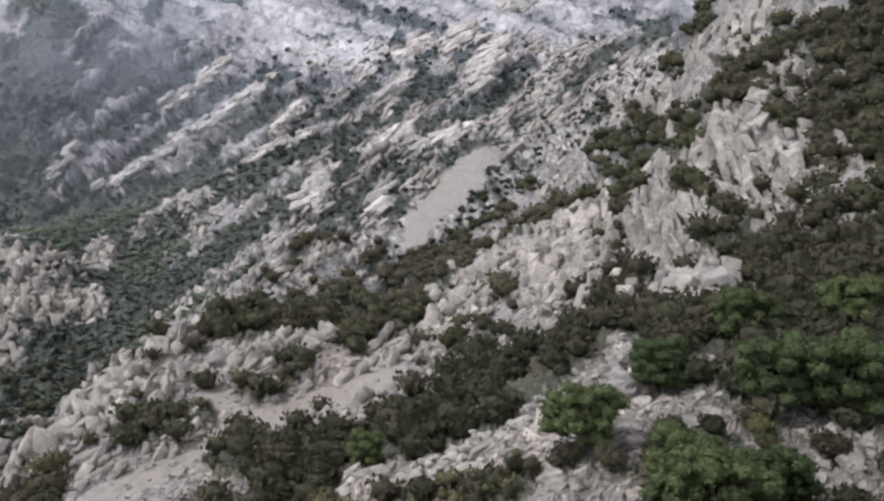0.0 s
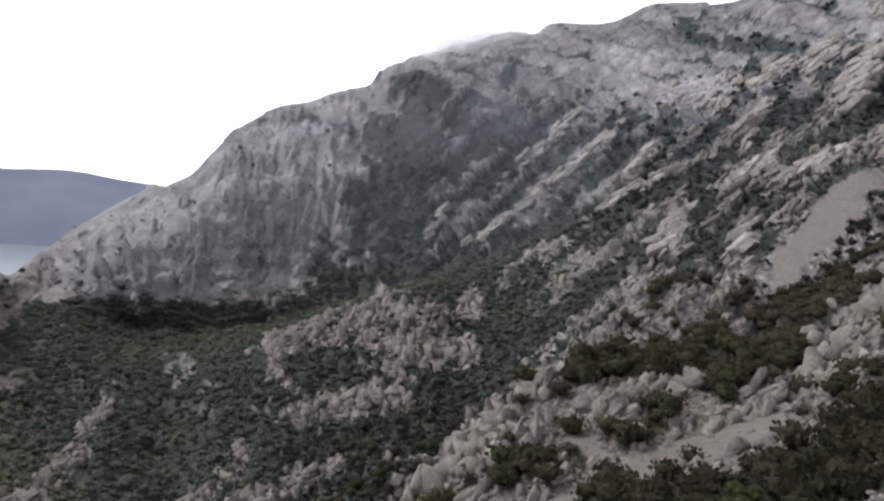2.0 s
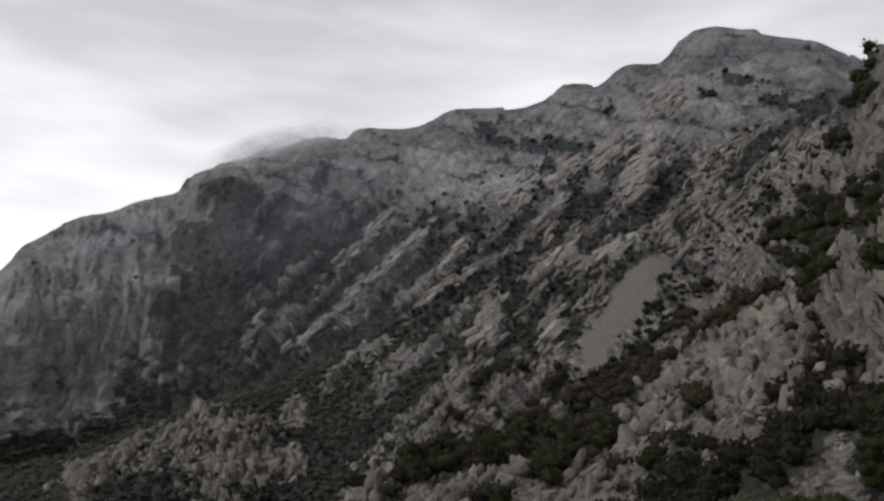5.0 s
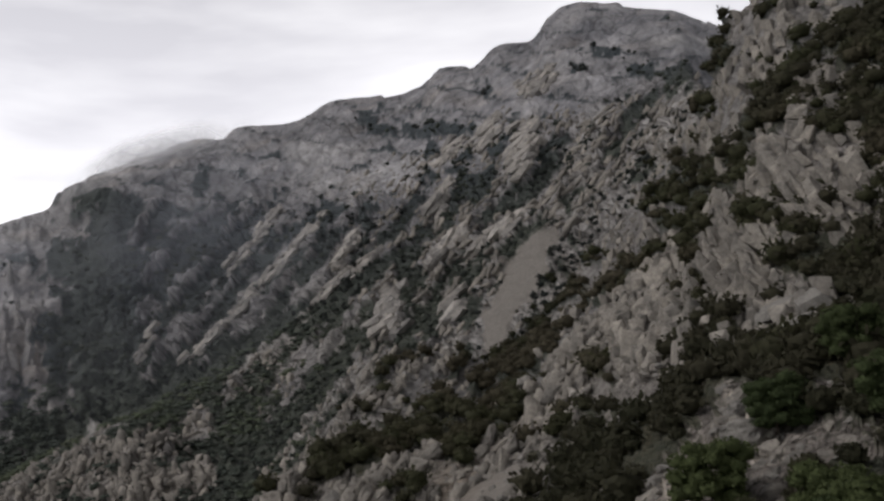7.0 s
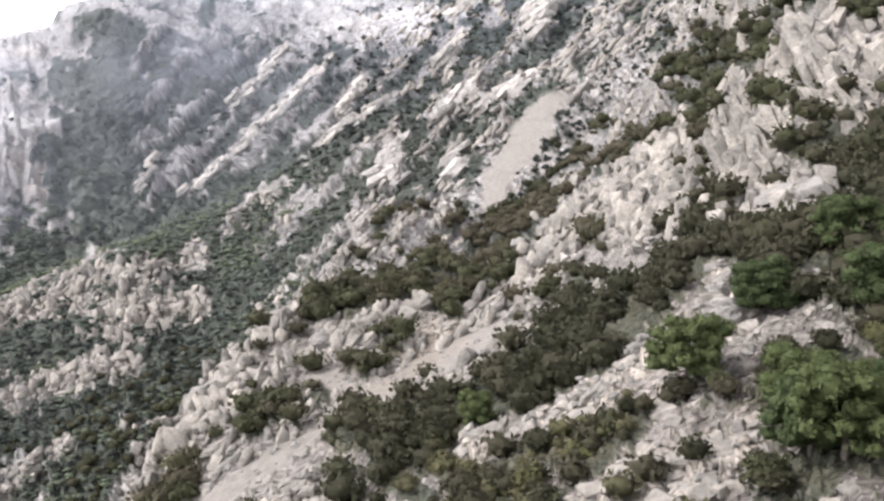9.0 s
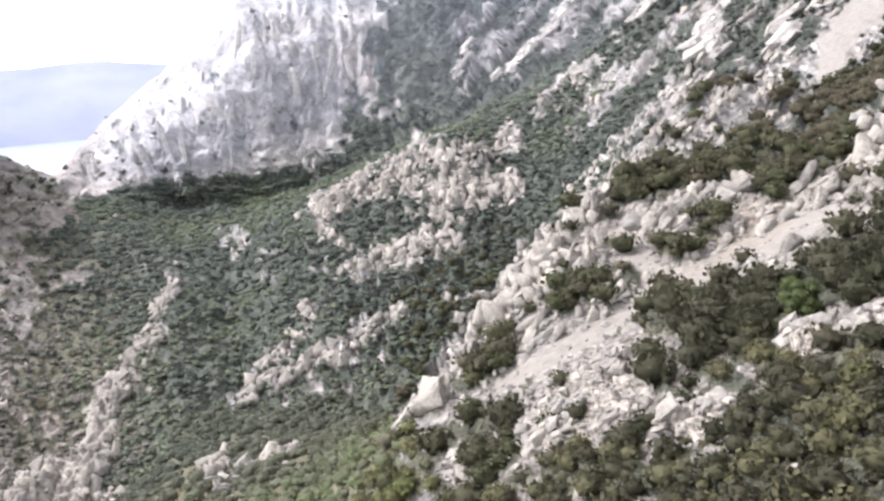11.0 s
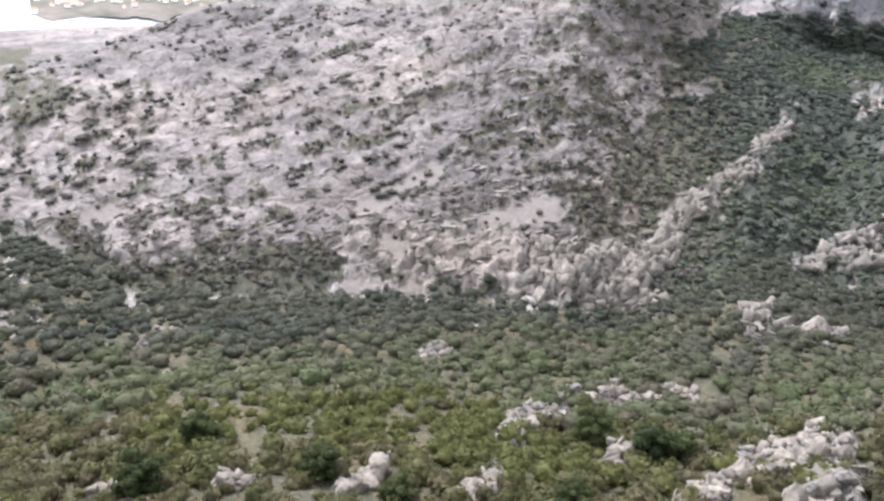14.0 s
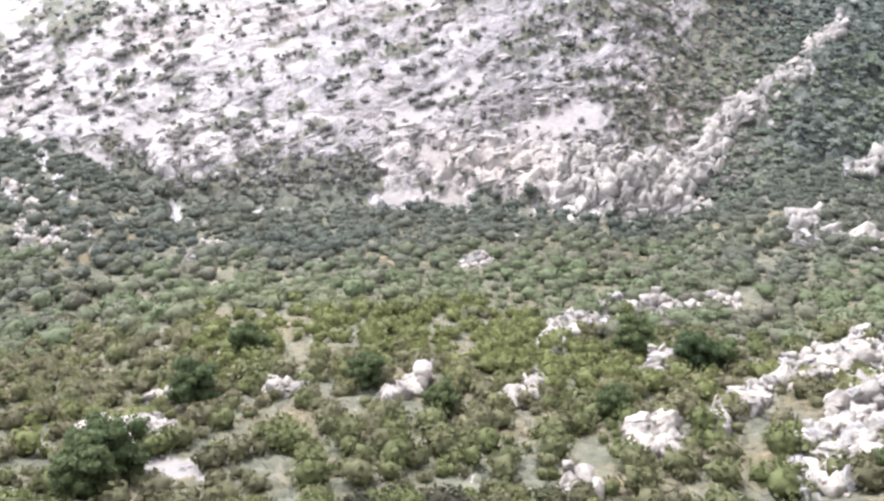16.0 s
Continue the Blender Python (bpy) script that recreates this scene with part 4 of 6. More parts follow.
def house():
    thing = new("house")
    bm = bmesh.new()
    bmesh.ops.create_cube(bm, size=1.0, matrix=Matrix.Translation((0, 0, 3.2)) @ Matrix.Diagonal((9, 7.5, 6.4, 1)))
    me = bpy.data.meshes.new("wall")
    bm.to_mesh(me)
    bm.free()
    me.materials.append(MAT_PLASTER)
    new("wall", me).parent = thing
    me = bpy.data.meshes.new("roof")
    me.from_pydata([(-5, -4.4, 6.4), (5, -4.4, 6.4), (5, 4.4, 6.4), (-5, 4.4, 6.4), (-3.4, 0, 8.8), (3.4, 0, 8.8)], [], [(0, 1, 5, 4), (1, 2, 5), (2, 3, 4, 5), (3, 0, 4), (3, 2, 1, 0)])
    me.materials.append(MAT_TILE)
    new("roof", me).parent = thing
    return tagged(thing, "pale house with a terracotta roof near the shore", "house", "houses by the bay")


first = house()
town = random.Random(4)
for n in range(170):
    k, c = town.randrange(2, 11), town.randrange(2, 34 if n % 3 else 57)
    p = plain[k, c]
    m = Matrix.LocRotScale(Vector((p[0] + town.uniform(-12, 12), p[1] + town.uniform(-12, 12), p[2] - 0.8)), Euler((0, 0, town.uniform(0, 3.14))), None)
    if n == 0:
        first.matrix_basis = m
        one = first
    else:
        one = copy_thing(first, m)
    s = town.uniform(0.8, 1.5)
    one.scale = (s, s, s)


def far_town():
    """The white town along the far shore."""
    bm = bmesh.new()
    for n in range(260):
        a = radians(town.choice((town.uniform(-54, -44), town.uniform(-36, -26))))
        d = 4120 + town.uniform(0, 170)
        z = SEA_Z + (d - 4090) * 0.22
        w = town.uniform(9, 26)
        bmesh.ops.create_cube(bm, size=1.0, matrix=Matrix.Translation((d * math.sin(a), d * math.cos(a), z + 4)) @ Matrix.Diagonal((w, w, town.uniform(7, 14), 1)))
    me = bpy.data.meshes.new("far_town")
    bm.to_mesh(me)
    bm.free()
    me.materials.append(MAT_PLASTER)
    tagged(new("far_town", me), "white town along the far shore", "town", kind="stuff")


far_town()


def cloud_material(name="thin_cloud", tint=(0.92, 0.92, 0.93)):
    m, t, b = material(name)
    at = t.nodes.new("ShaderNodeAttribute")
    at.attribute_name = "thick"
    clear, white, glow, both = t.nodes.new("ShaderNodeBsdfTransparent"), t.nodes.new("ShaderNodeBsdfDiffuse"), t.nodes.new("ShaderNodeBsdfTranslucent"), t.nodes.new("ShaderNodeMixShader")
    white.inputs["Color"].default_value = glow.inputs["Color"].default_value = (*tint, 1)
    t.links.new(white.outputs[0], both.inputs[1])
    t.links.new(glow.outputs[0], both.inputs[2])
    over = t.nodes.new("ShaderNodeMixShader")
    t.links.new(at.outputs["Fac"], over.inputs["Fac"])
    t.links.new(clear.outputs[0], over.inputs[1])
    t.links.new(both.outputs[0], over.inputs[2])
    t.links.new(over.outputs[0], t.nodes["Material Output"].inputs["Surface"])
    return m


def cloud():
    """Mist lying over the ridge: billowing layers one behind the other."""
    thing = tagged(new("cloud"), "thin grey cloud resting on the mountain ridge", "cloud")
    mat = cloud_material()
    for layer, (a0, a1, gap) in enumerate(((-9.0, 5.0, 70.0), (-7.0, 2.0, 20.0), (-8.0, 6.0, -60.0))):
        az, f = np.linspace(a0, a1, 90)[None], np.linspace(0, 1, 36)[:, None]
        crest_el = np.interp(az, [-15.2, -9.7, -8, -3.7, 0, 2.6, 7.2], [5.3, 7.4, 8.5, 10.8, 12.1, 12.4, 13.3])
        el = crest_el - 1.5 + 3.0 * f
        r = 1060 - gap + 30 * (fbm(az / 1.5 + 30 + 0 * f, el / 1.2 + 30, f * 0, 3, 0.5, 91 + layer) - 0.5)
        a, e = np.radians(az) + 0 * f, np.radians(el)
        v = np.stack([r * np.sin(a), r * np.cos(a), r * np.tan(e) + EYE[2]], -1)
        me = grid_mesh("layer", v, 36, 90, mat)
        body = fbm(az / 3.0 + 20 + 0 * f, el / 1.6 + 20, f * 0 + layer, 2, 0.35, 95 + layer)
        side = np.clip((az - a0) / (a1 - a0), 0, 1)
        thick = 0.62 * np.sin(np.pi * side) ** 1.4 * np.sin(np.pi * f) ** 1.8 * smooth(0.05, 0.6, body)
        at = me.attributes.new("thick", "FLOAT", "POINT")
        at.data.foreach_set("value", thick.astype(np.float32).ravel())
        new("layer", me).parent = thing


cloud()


def haze_veil():
    """A thin blue-grey see-through sheet, added before the mountain in place of its haze."""
    thing = tagged(new("mist"), "see-through blue grey sheet standing in for haze before the mountain", "mist")
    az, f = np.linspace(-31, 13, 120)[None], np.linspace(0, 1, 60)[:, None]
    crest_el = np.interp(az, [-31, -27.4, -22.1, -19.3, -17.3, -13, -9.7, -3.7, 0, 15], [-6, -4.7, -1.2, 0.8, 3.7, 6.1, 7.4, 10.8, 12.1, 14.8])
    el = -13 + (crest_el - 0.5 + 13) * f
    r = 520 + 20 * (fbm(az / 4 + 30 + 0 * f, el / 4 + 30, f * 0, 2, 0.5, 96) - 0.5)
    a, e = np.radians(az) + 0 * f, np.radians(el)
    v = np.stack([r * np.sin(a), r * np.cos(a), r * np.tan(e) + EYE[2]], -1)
    me = grid_mesh("veil", v, 60, 120, cloud_material("thin_haze", (0.80, 0.84, 0.93)))
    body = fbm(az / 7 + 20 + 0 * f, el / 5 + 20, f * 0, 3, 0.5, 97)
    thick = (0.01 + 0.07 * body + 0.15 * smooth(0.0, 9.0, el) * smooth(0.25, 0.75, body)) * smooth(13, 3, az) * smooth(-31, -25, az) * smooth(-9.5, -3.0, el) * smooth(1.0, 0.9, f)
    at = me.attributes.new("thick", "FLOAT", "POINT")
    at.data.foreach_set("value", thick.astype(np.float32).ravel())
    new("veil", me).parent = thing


haze_veil()


# ---------- plants ----------
def leaf_material(name, tones, by_object):
    m, t, b = material(name)
    if by_object:
        src = t.nodes.new("ShaderNodeObjectInfo").outputs["Random"]
    else:
        at = t.nodes.new("ShaderNodeAttribute")
        at.attribute_name = "tone"
        src = at.outputs["Fac"]
    c = ramp(t, src, tones)
    geo = t.nodes.new("ShaderNodeNewGeometry")
    n = node(t, "ShaderNodeTexNoise", Scale=2.2, Detail=4.0, Roughness=0.7)
    t.links.new(geo.outputs["Position"], n.inputs["Vector"])
    c = mix(t, 0.7, c, ramp(t, n.outputs["Fac"], [(0.3, (0.72, 0.72, 0.70)), (0.7, (1.18, 1.18, 1.15))]), "MULTIPLY")
    t.links.new(c, b.inputs["Base Color"])
    b.inputs["Roughness"].default_value = 0.8
    b.inputs["Specular IOR Level"].default_value = 0.1
    through_leaf, both = t.nodes.new("ShaderNodeBsdfTranslucent"), t.nodes.new("ShaderNodeMixShader")
    both.inputs["Fac"].default_value = 0.35
    t.links.new(c, through_leaf.inputs["Color"])
    t.links.new(b.outputs[0], both.inputs[1])
    t.links.new(through_leaf.outputs[0], both.inputs[2])
    t.links.new(both.outputs[0], t.nodes["Material Output"].inputs["Surface"])
    return m


TONES = [(0.0, (0.030, 0.031, 0.018)), (0.3, (0.046, 0.043, 0.028)), (0.5, (0.045, 0.048, 0.025)), (0.7, (0.062, 0.055, 0.037)), (0.85, (0.058, 0.062, 0.030)), (1.0, (0.086, 0.085, 0.040))]
PALE = [(0.0, (0.058, 0.066, 0.052)), (0.25, (0.083, 0.085, 0.062)), (0.45, (0.078, 0.092, 0.050)), (0.6, (0.096, 0.090, 0.066)), (0.8, (0.084, 0.102, 0.052)), (1.0, (0.098, 0.104, 0.060))]
HEATH = [(0.0, (0.060, 0.058, 0.034)), (0.3, (0.082, 0.078, 0.042)), (0.55, (0.078, 0.088, 0.034)), (0.8, (0.104, 0.094, 0.056)), (1.0, (0.100, 0.108, 0.040))]
MAT_SCRUB = leaf_material("scrub_leaves", TONES, False)
MAT_MAQUIS = leaf_material("pale_maquis_leaves", PALE, False)
MAT_OLIVE = leaf_material("olive_maquis_leaves", HEATH, False)
# Greyer, bluer green than the near scrub, standing in for haze.
MAT_FAR_SCRUB = leaf_material("far_scrub_leaves", [(0.0, (0.034, 0.038, 0.036)), (0.5, (0.052, 0.060, 0.052)), (1.0, (0.076, 0.084, 0.068))], False)
# Valley greens are lifted and greyed; their haze is in the colour.
MAT_VALLEY = leaf_material("valley_scrub_leaves", [(0.0, (0.064, 0.076, 0.068)), (0.4, (0.090, 0.104, 0.086)), (0.7, (0.104, 0.124, 0.082)), (1.0, (0.134, 0.138, 0.102))], False)
# Grey-brown lightened to imitate haze over the hill and cliff bushes.
MAT_HAZED = leaf_material("hazed_bush_leaves", [(0.0, (0.110, 0.106, 0.094)), (0.5, (0.150, 0.142, 0.126)), (1.0, (0.205, 0.190, 0.170))], False)
MAT_SHRUB = leaf_material("shrub_leaves", TONES, True)
MAT_HEATH = leaf_material("heath_leaves", HEATH, True)
MAT_PINE = leaf_material("pine_needles", [(0.0, (0.042, 0.058, 0.026)), (1.0, (0.068, 0.084, 0.035))], True)


def bark_material():
    m, t, b = material("grey_bark")
    n = node(t, "ShaderNodeTexNoise", Scale=6.0, Detail=5.0)
    t.links.new(ramp(t, n.outputs["Fac"], [(0.3, (0.06, 0.05, 0.04)), (0.7, (0.16, 0.13, 0.11))]), b.inputs["Base Color"])
    b.inputs["Roughness"].default_value = 0.9
    return m


MAT_BARK = bark_material()
rng = np.random.default_rng(11)


def ico(level):
    bm = bmesh.new()
    bmesh.ops.create_icosphere(bm, subdivisions=max(level, 1), radius=1.0)
    v = np.array([p.co[:] for p in bm.verts])
    f = np.array([[p.index for p in q.verts] for q in bm.faces])
    bm.free()
    return v, f


def bush(core_level, tufts, tuft, seed):
    """A scrub crown of unit size: a lumpy core and leaf sprays round it, as vertices and triangles."""
    g = np.random.default_rng(seed)
    v, f = ico(core_level)
    heads = g.normal(size=(6, 3))
    heads /= np.linalg.norm(heads, axis=1, keepdims=True)
    heads[:, 2] = np.abs(heads[:, 2])

    def shape(u):
        swell = np.max(np.clip(u @ heads.T, 0, 1) ** 4, axis=1)
        return u * (0.62 + 0.38 * swell)[:, None] * np.array([1.0, 1.0, 0.78])
    core = shape(v) * (0.70 + 0.36 * fbm(v[:, 0] * 3.1 + 40, v[:, 1] * 3.1 + 40, v[:, 2] * 3.1 + 40, 2, 0.6, seed))[:, None]
    u = g.normal(size=(tufts, 3))
    u /= np.linalg.norm(u, axis=1, keepdims=True)
    u[:, 2] = np.where(u[:, 2] < -0.35, -u[:, 2], u[:, 2])
    c = shape(u) * g.uniform(0.82, 1.06, (tufts, 1))
    tilt = u + g.normal(size=(tufts, 3)) * 0.28
    e1 = np.cross(tilt, g.normal(size=(tufts, 3)))
    twig = (np.arange(tufts) % 4 == 0)[:, None]
    e1 = np.where(twig, u + g.normal(size=(tufts, 3)) * 0.35 + np.array([0, 0, 0.25]), e1)
    c = np.where(twig, c * 1.06, c)
    e1 /= np.linalg.norm(e1, axis=1, keepdims=True)
    e2 = np.cross(tilt + g.normal(size=(tufts, 3)) * 0.3, e1)
    e2 /= np.linalg.norm(e2, axis=1, keepdims=True)
    s = tuft * g.uniform(0.6, 1.3, (tufts, 1))
    quad = np.stack([c - e1 * s, c + e2 * s * 0.6, c + e1 * s, c - e2 * s * 0.6 + u * s * 0.3], 1).reshape(-1, 3)
    k = len(core) + 4 * np.arange(tufts)[:, None]
    tri = np.concatenate([k + [0, 1, 2], k + [0, 2, 3]])
    return np.concatenate([core, quad]), np.concatenate([f, tri])


def mesh_of(name, verts, tris, mat, tone=None, rounded=True):
    me = bpy.data.meshes.new(name)
    me.vertices.add(len(verts))
    me.vertices.foreach_set("co", np.ascontiguousarray(verts, np.float32).ravel())
    me.loops.add(tris.size)
    me.loops.foreach_set("vertex_index", np.ascontiguousarray(tris, np.int32).ravel())
    me.polygons.add(len(tris))
    me.polygons.foreach_set("loop_start", (np.arange(len(tris)) * 3).astype(np.int32))
    me.polygons.foreach_set("use_smooth", np.full(len(tris), rounded))
    if tone is not None:
        at = me.attributes.new("tone", "FLOAT", "POINT")
        at.data.foreach_set("value", np.ascontiguousarray(tone, np.float32))
    me.update(calc_edges=True)
    me.materials.append(mat)
    return me


def scatter(name, spots, sizes, tones, variants, mat, label, category, flat=1.0):
    """Many plants in one mesh."""
    vs, fs, ts, base = [], [], [], 0
    which = rng.integers(0, len(variants), len(spots))
    for k, (v, f) in enumerate(variants):
        own = np.where(which == k)[0]
        if not len(own):
            continue
        th = rng.uniform(0, 2 * np.pi, len(own))
        c, s = np.cos(th), np.sin(th)
        q = np.stack([v[None, :, 0] * c[:, None] - v[None, :, 1] * s[:, None], v[None, :, 0] * s[:, None] + v[None, :, 1] * c[:, None],
                      np.repeat(v[None, :, 2], len(own), 0) * flat], -1)
        q = q * sizes[own, None, None] + spots[own, None, :] + np.array([0, 0, 0.35]) * sizes[own, None, None]
        vs.append(q.reshape(-1, 3))
        fs.append((f[None] + base + np.arange(len(own))[:, None, None] * len(v)).reshape(-1, 3))
        ts.append(np.repeat(tones[own], len(v)))
        base += len(own) * len(v)
    me = mesh_of(name, np.concatenate(vs), np.concatenate(fs), mat, np.concatenate(ts))
    return tagged(new(name, me), label, category, kind="stuff")


AREA = np.linalg.norm(np.cross(np.gradient(P, axis=1), np.gradient(P, axis=0)), axis=-1)
VIEW = np.zeros(R.shape, bool)
VIEW[:, :WIDE] = True


def pick(weight, count):
    w = (weight * VIEW).ravel()
    return rng.choice(w.size, count, replace=False, p=w / w.sum())


FLATP, FLATD = P.reshape(-1, 3), D.ravel()
tone_field = (0.55 * fbm(X / 12 + 300, Y / 12 + 300, Z / 12 + 90, 3, seed=201) + 1.2 * (fbm(X / 60 + 300, Y / 60 + 300, Z / 60 + 90, 2, seed=211) - 0.33)).ravel()

MID = [bush(1, 30, 0.19, s) for s in range(5)]
FINE = [bush(1, 62, 0.18, 20 + s) for s in range(5)]
FAR = [bush(0, 10, 0.42, 40 + s) for s in range(4)]


def tones_at(ids):
    return np.clip((tone_field[ids] - 0.5) * 1.9 + 0.5 + rng.normal(size=len(ids)) * 0.10, 0, 1)


FLATN = N.reshape(-1, 3)


def shrub_things(ids, sizes, mats, label, group):
    """Single shrubs, each with a stem and a leafy crown."""
    kinds = []
    for s in range(8):
        v, f = bush(2, 260, 0.13, 60 + s)
        crown = mesh_of("crown", v + np.array([0, 0, 0.62]), f, mats[s % len(mats)])
        kinds.append(crown)
    bm = bmesh.new()
    for k in range(5):
        a = k * 1.27
        tip = Vector((0.32 * math.cos(a), 0.32 * math.sin(a), 0.7))
        m = Matrix.Translation(tip * 0.5) @ tip.to_track_quat("Z", "Y").to_matrix().to_4x4()
        bmesh.ops.create_cone(bm, cap_ends=True, segments=6, radius1=0.05, radius2=0.02, depth=tip.length, matrix=m)
    stem = bpy.data.meshes.new("stem")
    bm.to_mesh(stem)
    bm.free()
    stem.materials.append(MAT_BARK)
    for n, i in enumerate(ids):
        ob = tagged(new("shrub"), label, "shrub", group)
        s = sizes[n]
        ob.matrix_basis = Matrix.LocRotScale(Vector(FLATP[i]) - Vector((0, 0, 0.08 * s)), Euler((0, 0, rng.uniform(0, 6.28))), Vector((s, s, s * rng.uniform(0.75, 1.1))))
        for name, me in (("stem", stem), ("crown", kinds[rng.integers(len(kinds))])):
            part = new(name, me)
            part.parent = ob


def nearest(ids, count):
    order = np.argsort(FLATD[ids])
    return ids[order[:count]], ids[order[count:]]


ids = pick(AREA * veg * green * smooth(70, 90, R) * smooth(270, 200, R), 4200)
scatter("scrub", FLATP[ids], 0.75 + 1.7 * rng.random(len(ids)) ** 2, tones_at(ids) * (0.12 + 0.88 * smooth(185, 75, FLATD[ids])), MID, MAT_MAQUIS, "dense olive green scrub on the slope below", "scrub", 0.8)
ids = pick(AREA * (veg + 0.06) * green * smooth(19, 23, R) * smooth(90, 70, R), 1350)
close, rest = nearest(ids, 170)
shrub_things(close, rng.uniform(0.6, 1.3, len(close)), (MAT_HEATH, MAT_HEATH, MAT_SHRUB), "olive green maquis shrub on the slope", "shrubs on the slope below")
scatter("scrub", FLATP[rest], 0.55 + 1.2 * rng.random(len(rest)) ** 1.6, tones_at(rest), FINE, MAT_OLIVE, "mixed green and brown maquis bushes on the near slope", "scrub")
low = smooth(-15, -19, EL) * smooth(40, 34, AZ) * smooth(62, 46, R)
ids = pick(AREA * np.where(veg > 0.5, 1.0, 0.03) * near * low * smooth(19, 24, R) * smooth(100, 85, R), 480)
close, rest = nearest(ids, 70)
shrub_things(close, rng.uniform(0.6, 1.3, len(close)), (MAT_HEATH, MAT_SHRUB), "olive green shrub on the rocky hillside", "shrubs among the rocks")
for half, leaves, words in ((rest[::2], MAT_OLIVE, "olive green bushes low on the hillside"), (rest[1::2], MAT_SCRUB, "brown and dark green bushes low on the hillside")):
    scatter("scrub", FLATP[half], 0.5 + 1.0 * rng.random(len(half)) ** 1.5, tones_at(half) * 0.7, FINE, leaves, words, "scrub")
ids = pick(AREA * np.where(veg > 0.5, 1.0, 0.03) * near * (1 - low) * (1 - blob(39.6, -2.4, 3.0, 1.8, 25)) * smooth(19, 24, R) * smooth(135, 120, R), 850)
close, rest = nearest(ids, 60)
shrub_things(close, rng.uniform(0.7, 1.5, len(close)), (MAT_SHRUB,), "dark green shrub among pale limestone rocks", "shrubs among the rocks")
scatter("scrub", FLATP[rest], 0.9 + 1.6 * rng.random(len(rest)) ** 1.4, tones_at(rest) * 0.8, FINE, MAT_SCRUB, "dark green and brown bushes among near rocks", "scrub")
# Real bushes, with extra ones to darken crevices whose shade is weak.
crevice = (1 - blob(39.6, -2.4, 3.0, 1.8, 25)) * smooth(24, 30, AZ) * smooth(-6, -2, EL) * smooth(5.9, 5.5, S) * smooth(2.6, 3.0, S) * (1 - scree)
ids = pick(crevice * (0.1 + scrub), 380)
scatter("scrub", FLATP[ids] + FLATN[ids] * 0.2, 0.8 + 1.7 * rng.random(len(ids)) ** 1.6, tones_at(ids) * 0.6, MID, MAT_SCRUB, "dark bushes rooted in the crevices of the spur", "scrub")
ids = pick(AREA * np.where(veg > 0.5, 1.0, 0.02) * near * (1 - blob(39.6, -2.4, 3.0, 1.8, 25)) * smooth(110, 120, R) * smooth(330, 260, R) * smooth(5.6, 5.0, S), 1700)
scatter("scrub", FLATP[ids], 0.9 + 2.0 * rng.random(len(ids)) ** 1.5, tones_at(ids) * 0.7, MID, MAT_SCRUB, "dark scrub in the gullies of the spur", "scrub")
ids = pick(smooth(200, 240, R) * smooth(900, 700, R) * np.where(veg > 0.5, 1.0, 0.10) * (1 - scree) * smooth(8.9, 8.5, S) * (1 - 0.6 * hill) * (1 - 0.8 * nose * (veg < 0.5)) * (1 - 0.97 * UPPER * (scrub < 0.4)) * (1 - 0.5 * mount * (veg < 0.5)) * (1 - 0.9 * smooth(6.2, 6.5, S) * smooth(7.4, 7.3, S) * smooth(-7, -10, AZ)), 4300)
scatter("scrub", FLATP[ids], rng.uniform(0.0018, 0.0052, len(ids)) * FLATD[ids], tones_at(ids), FAR, MAT_FAR_SCRUB, "scattered dark bushes on the far slopes", "scrub")
ids = pick(AREA ** 0.5 * np.where(veg > 0.5, 1.0, 0.0) * smooth(4.7, 5.0, S) * np.where(AZ < -8, smooth(7.4, 7.25, S) * (1 + 2 * smooth(6.75, 6.9, S)), smooth(6.95, 6.8, S)) * smooth(-33, -28, AZ) * smooth(10, 6, AZ), 4700)
# Tones kept in a narrow range, as haze would soften them.
scatter("scrub", FLATP[ids], rng.uniform(0.0034, 0.0078, len(ids)) * FLATD[ids], 0.2 + 0.6 * tones_at(ids), FAR, MAT_VALLEY, "dense dark green scrub filling the valley", "scrub", 0.5)
ids = pick(smooth(240, 280, R) * smooth(4.9, 5.2, S) * smooth(820, 650, R) * smooth(4, 12, AZ) * (0.5 + scrub) * (1 - scree) * smooth(12.5, 9.5, EL) * (0.35 + 1.3 * smooth(18, 24, AZ)), 720)
scatter("scrub", FLATP[ids], rng.uniform(0.003, 0.0065, len(ids)) * FLATD[ids], tones_at(ids) * 0.6, FAR, MAT_FAR_SCRUB, "dark round bushes growing in the rock face", "scrub")
ids = pick(hill * (1 - 0.9 * FLANK) * smooth(5.0, 5.1, S) * np.where(veg > 0.5, 1.0, 0.12) * smooth(8.95, 8.7, S), 1900)
scatter("scrub", FLATP[ids], rng.uniform(0.5, 1.5, len(ids)), tones_at(ids) * 0.8, FAR, MAT_HAZED, "small bushes dotted over the pale hill", "scrub", 0.8)


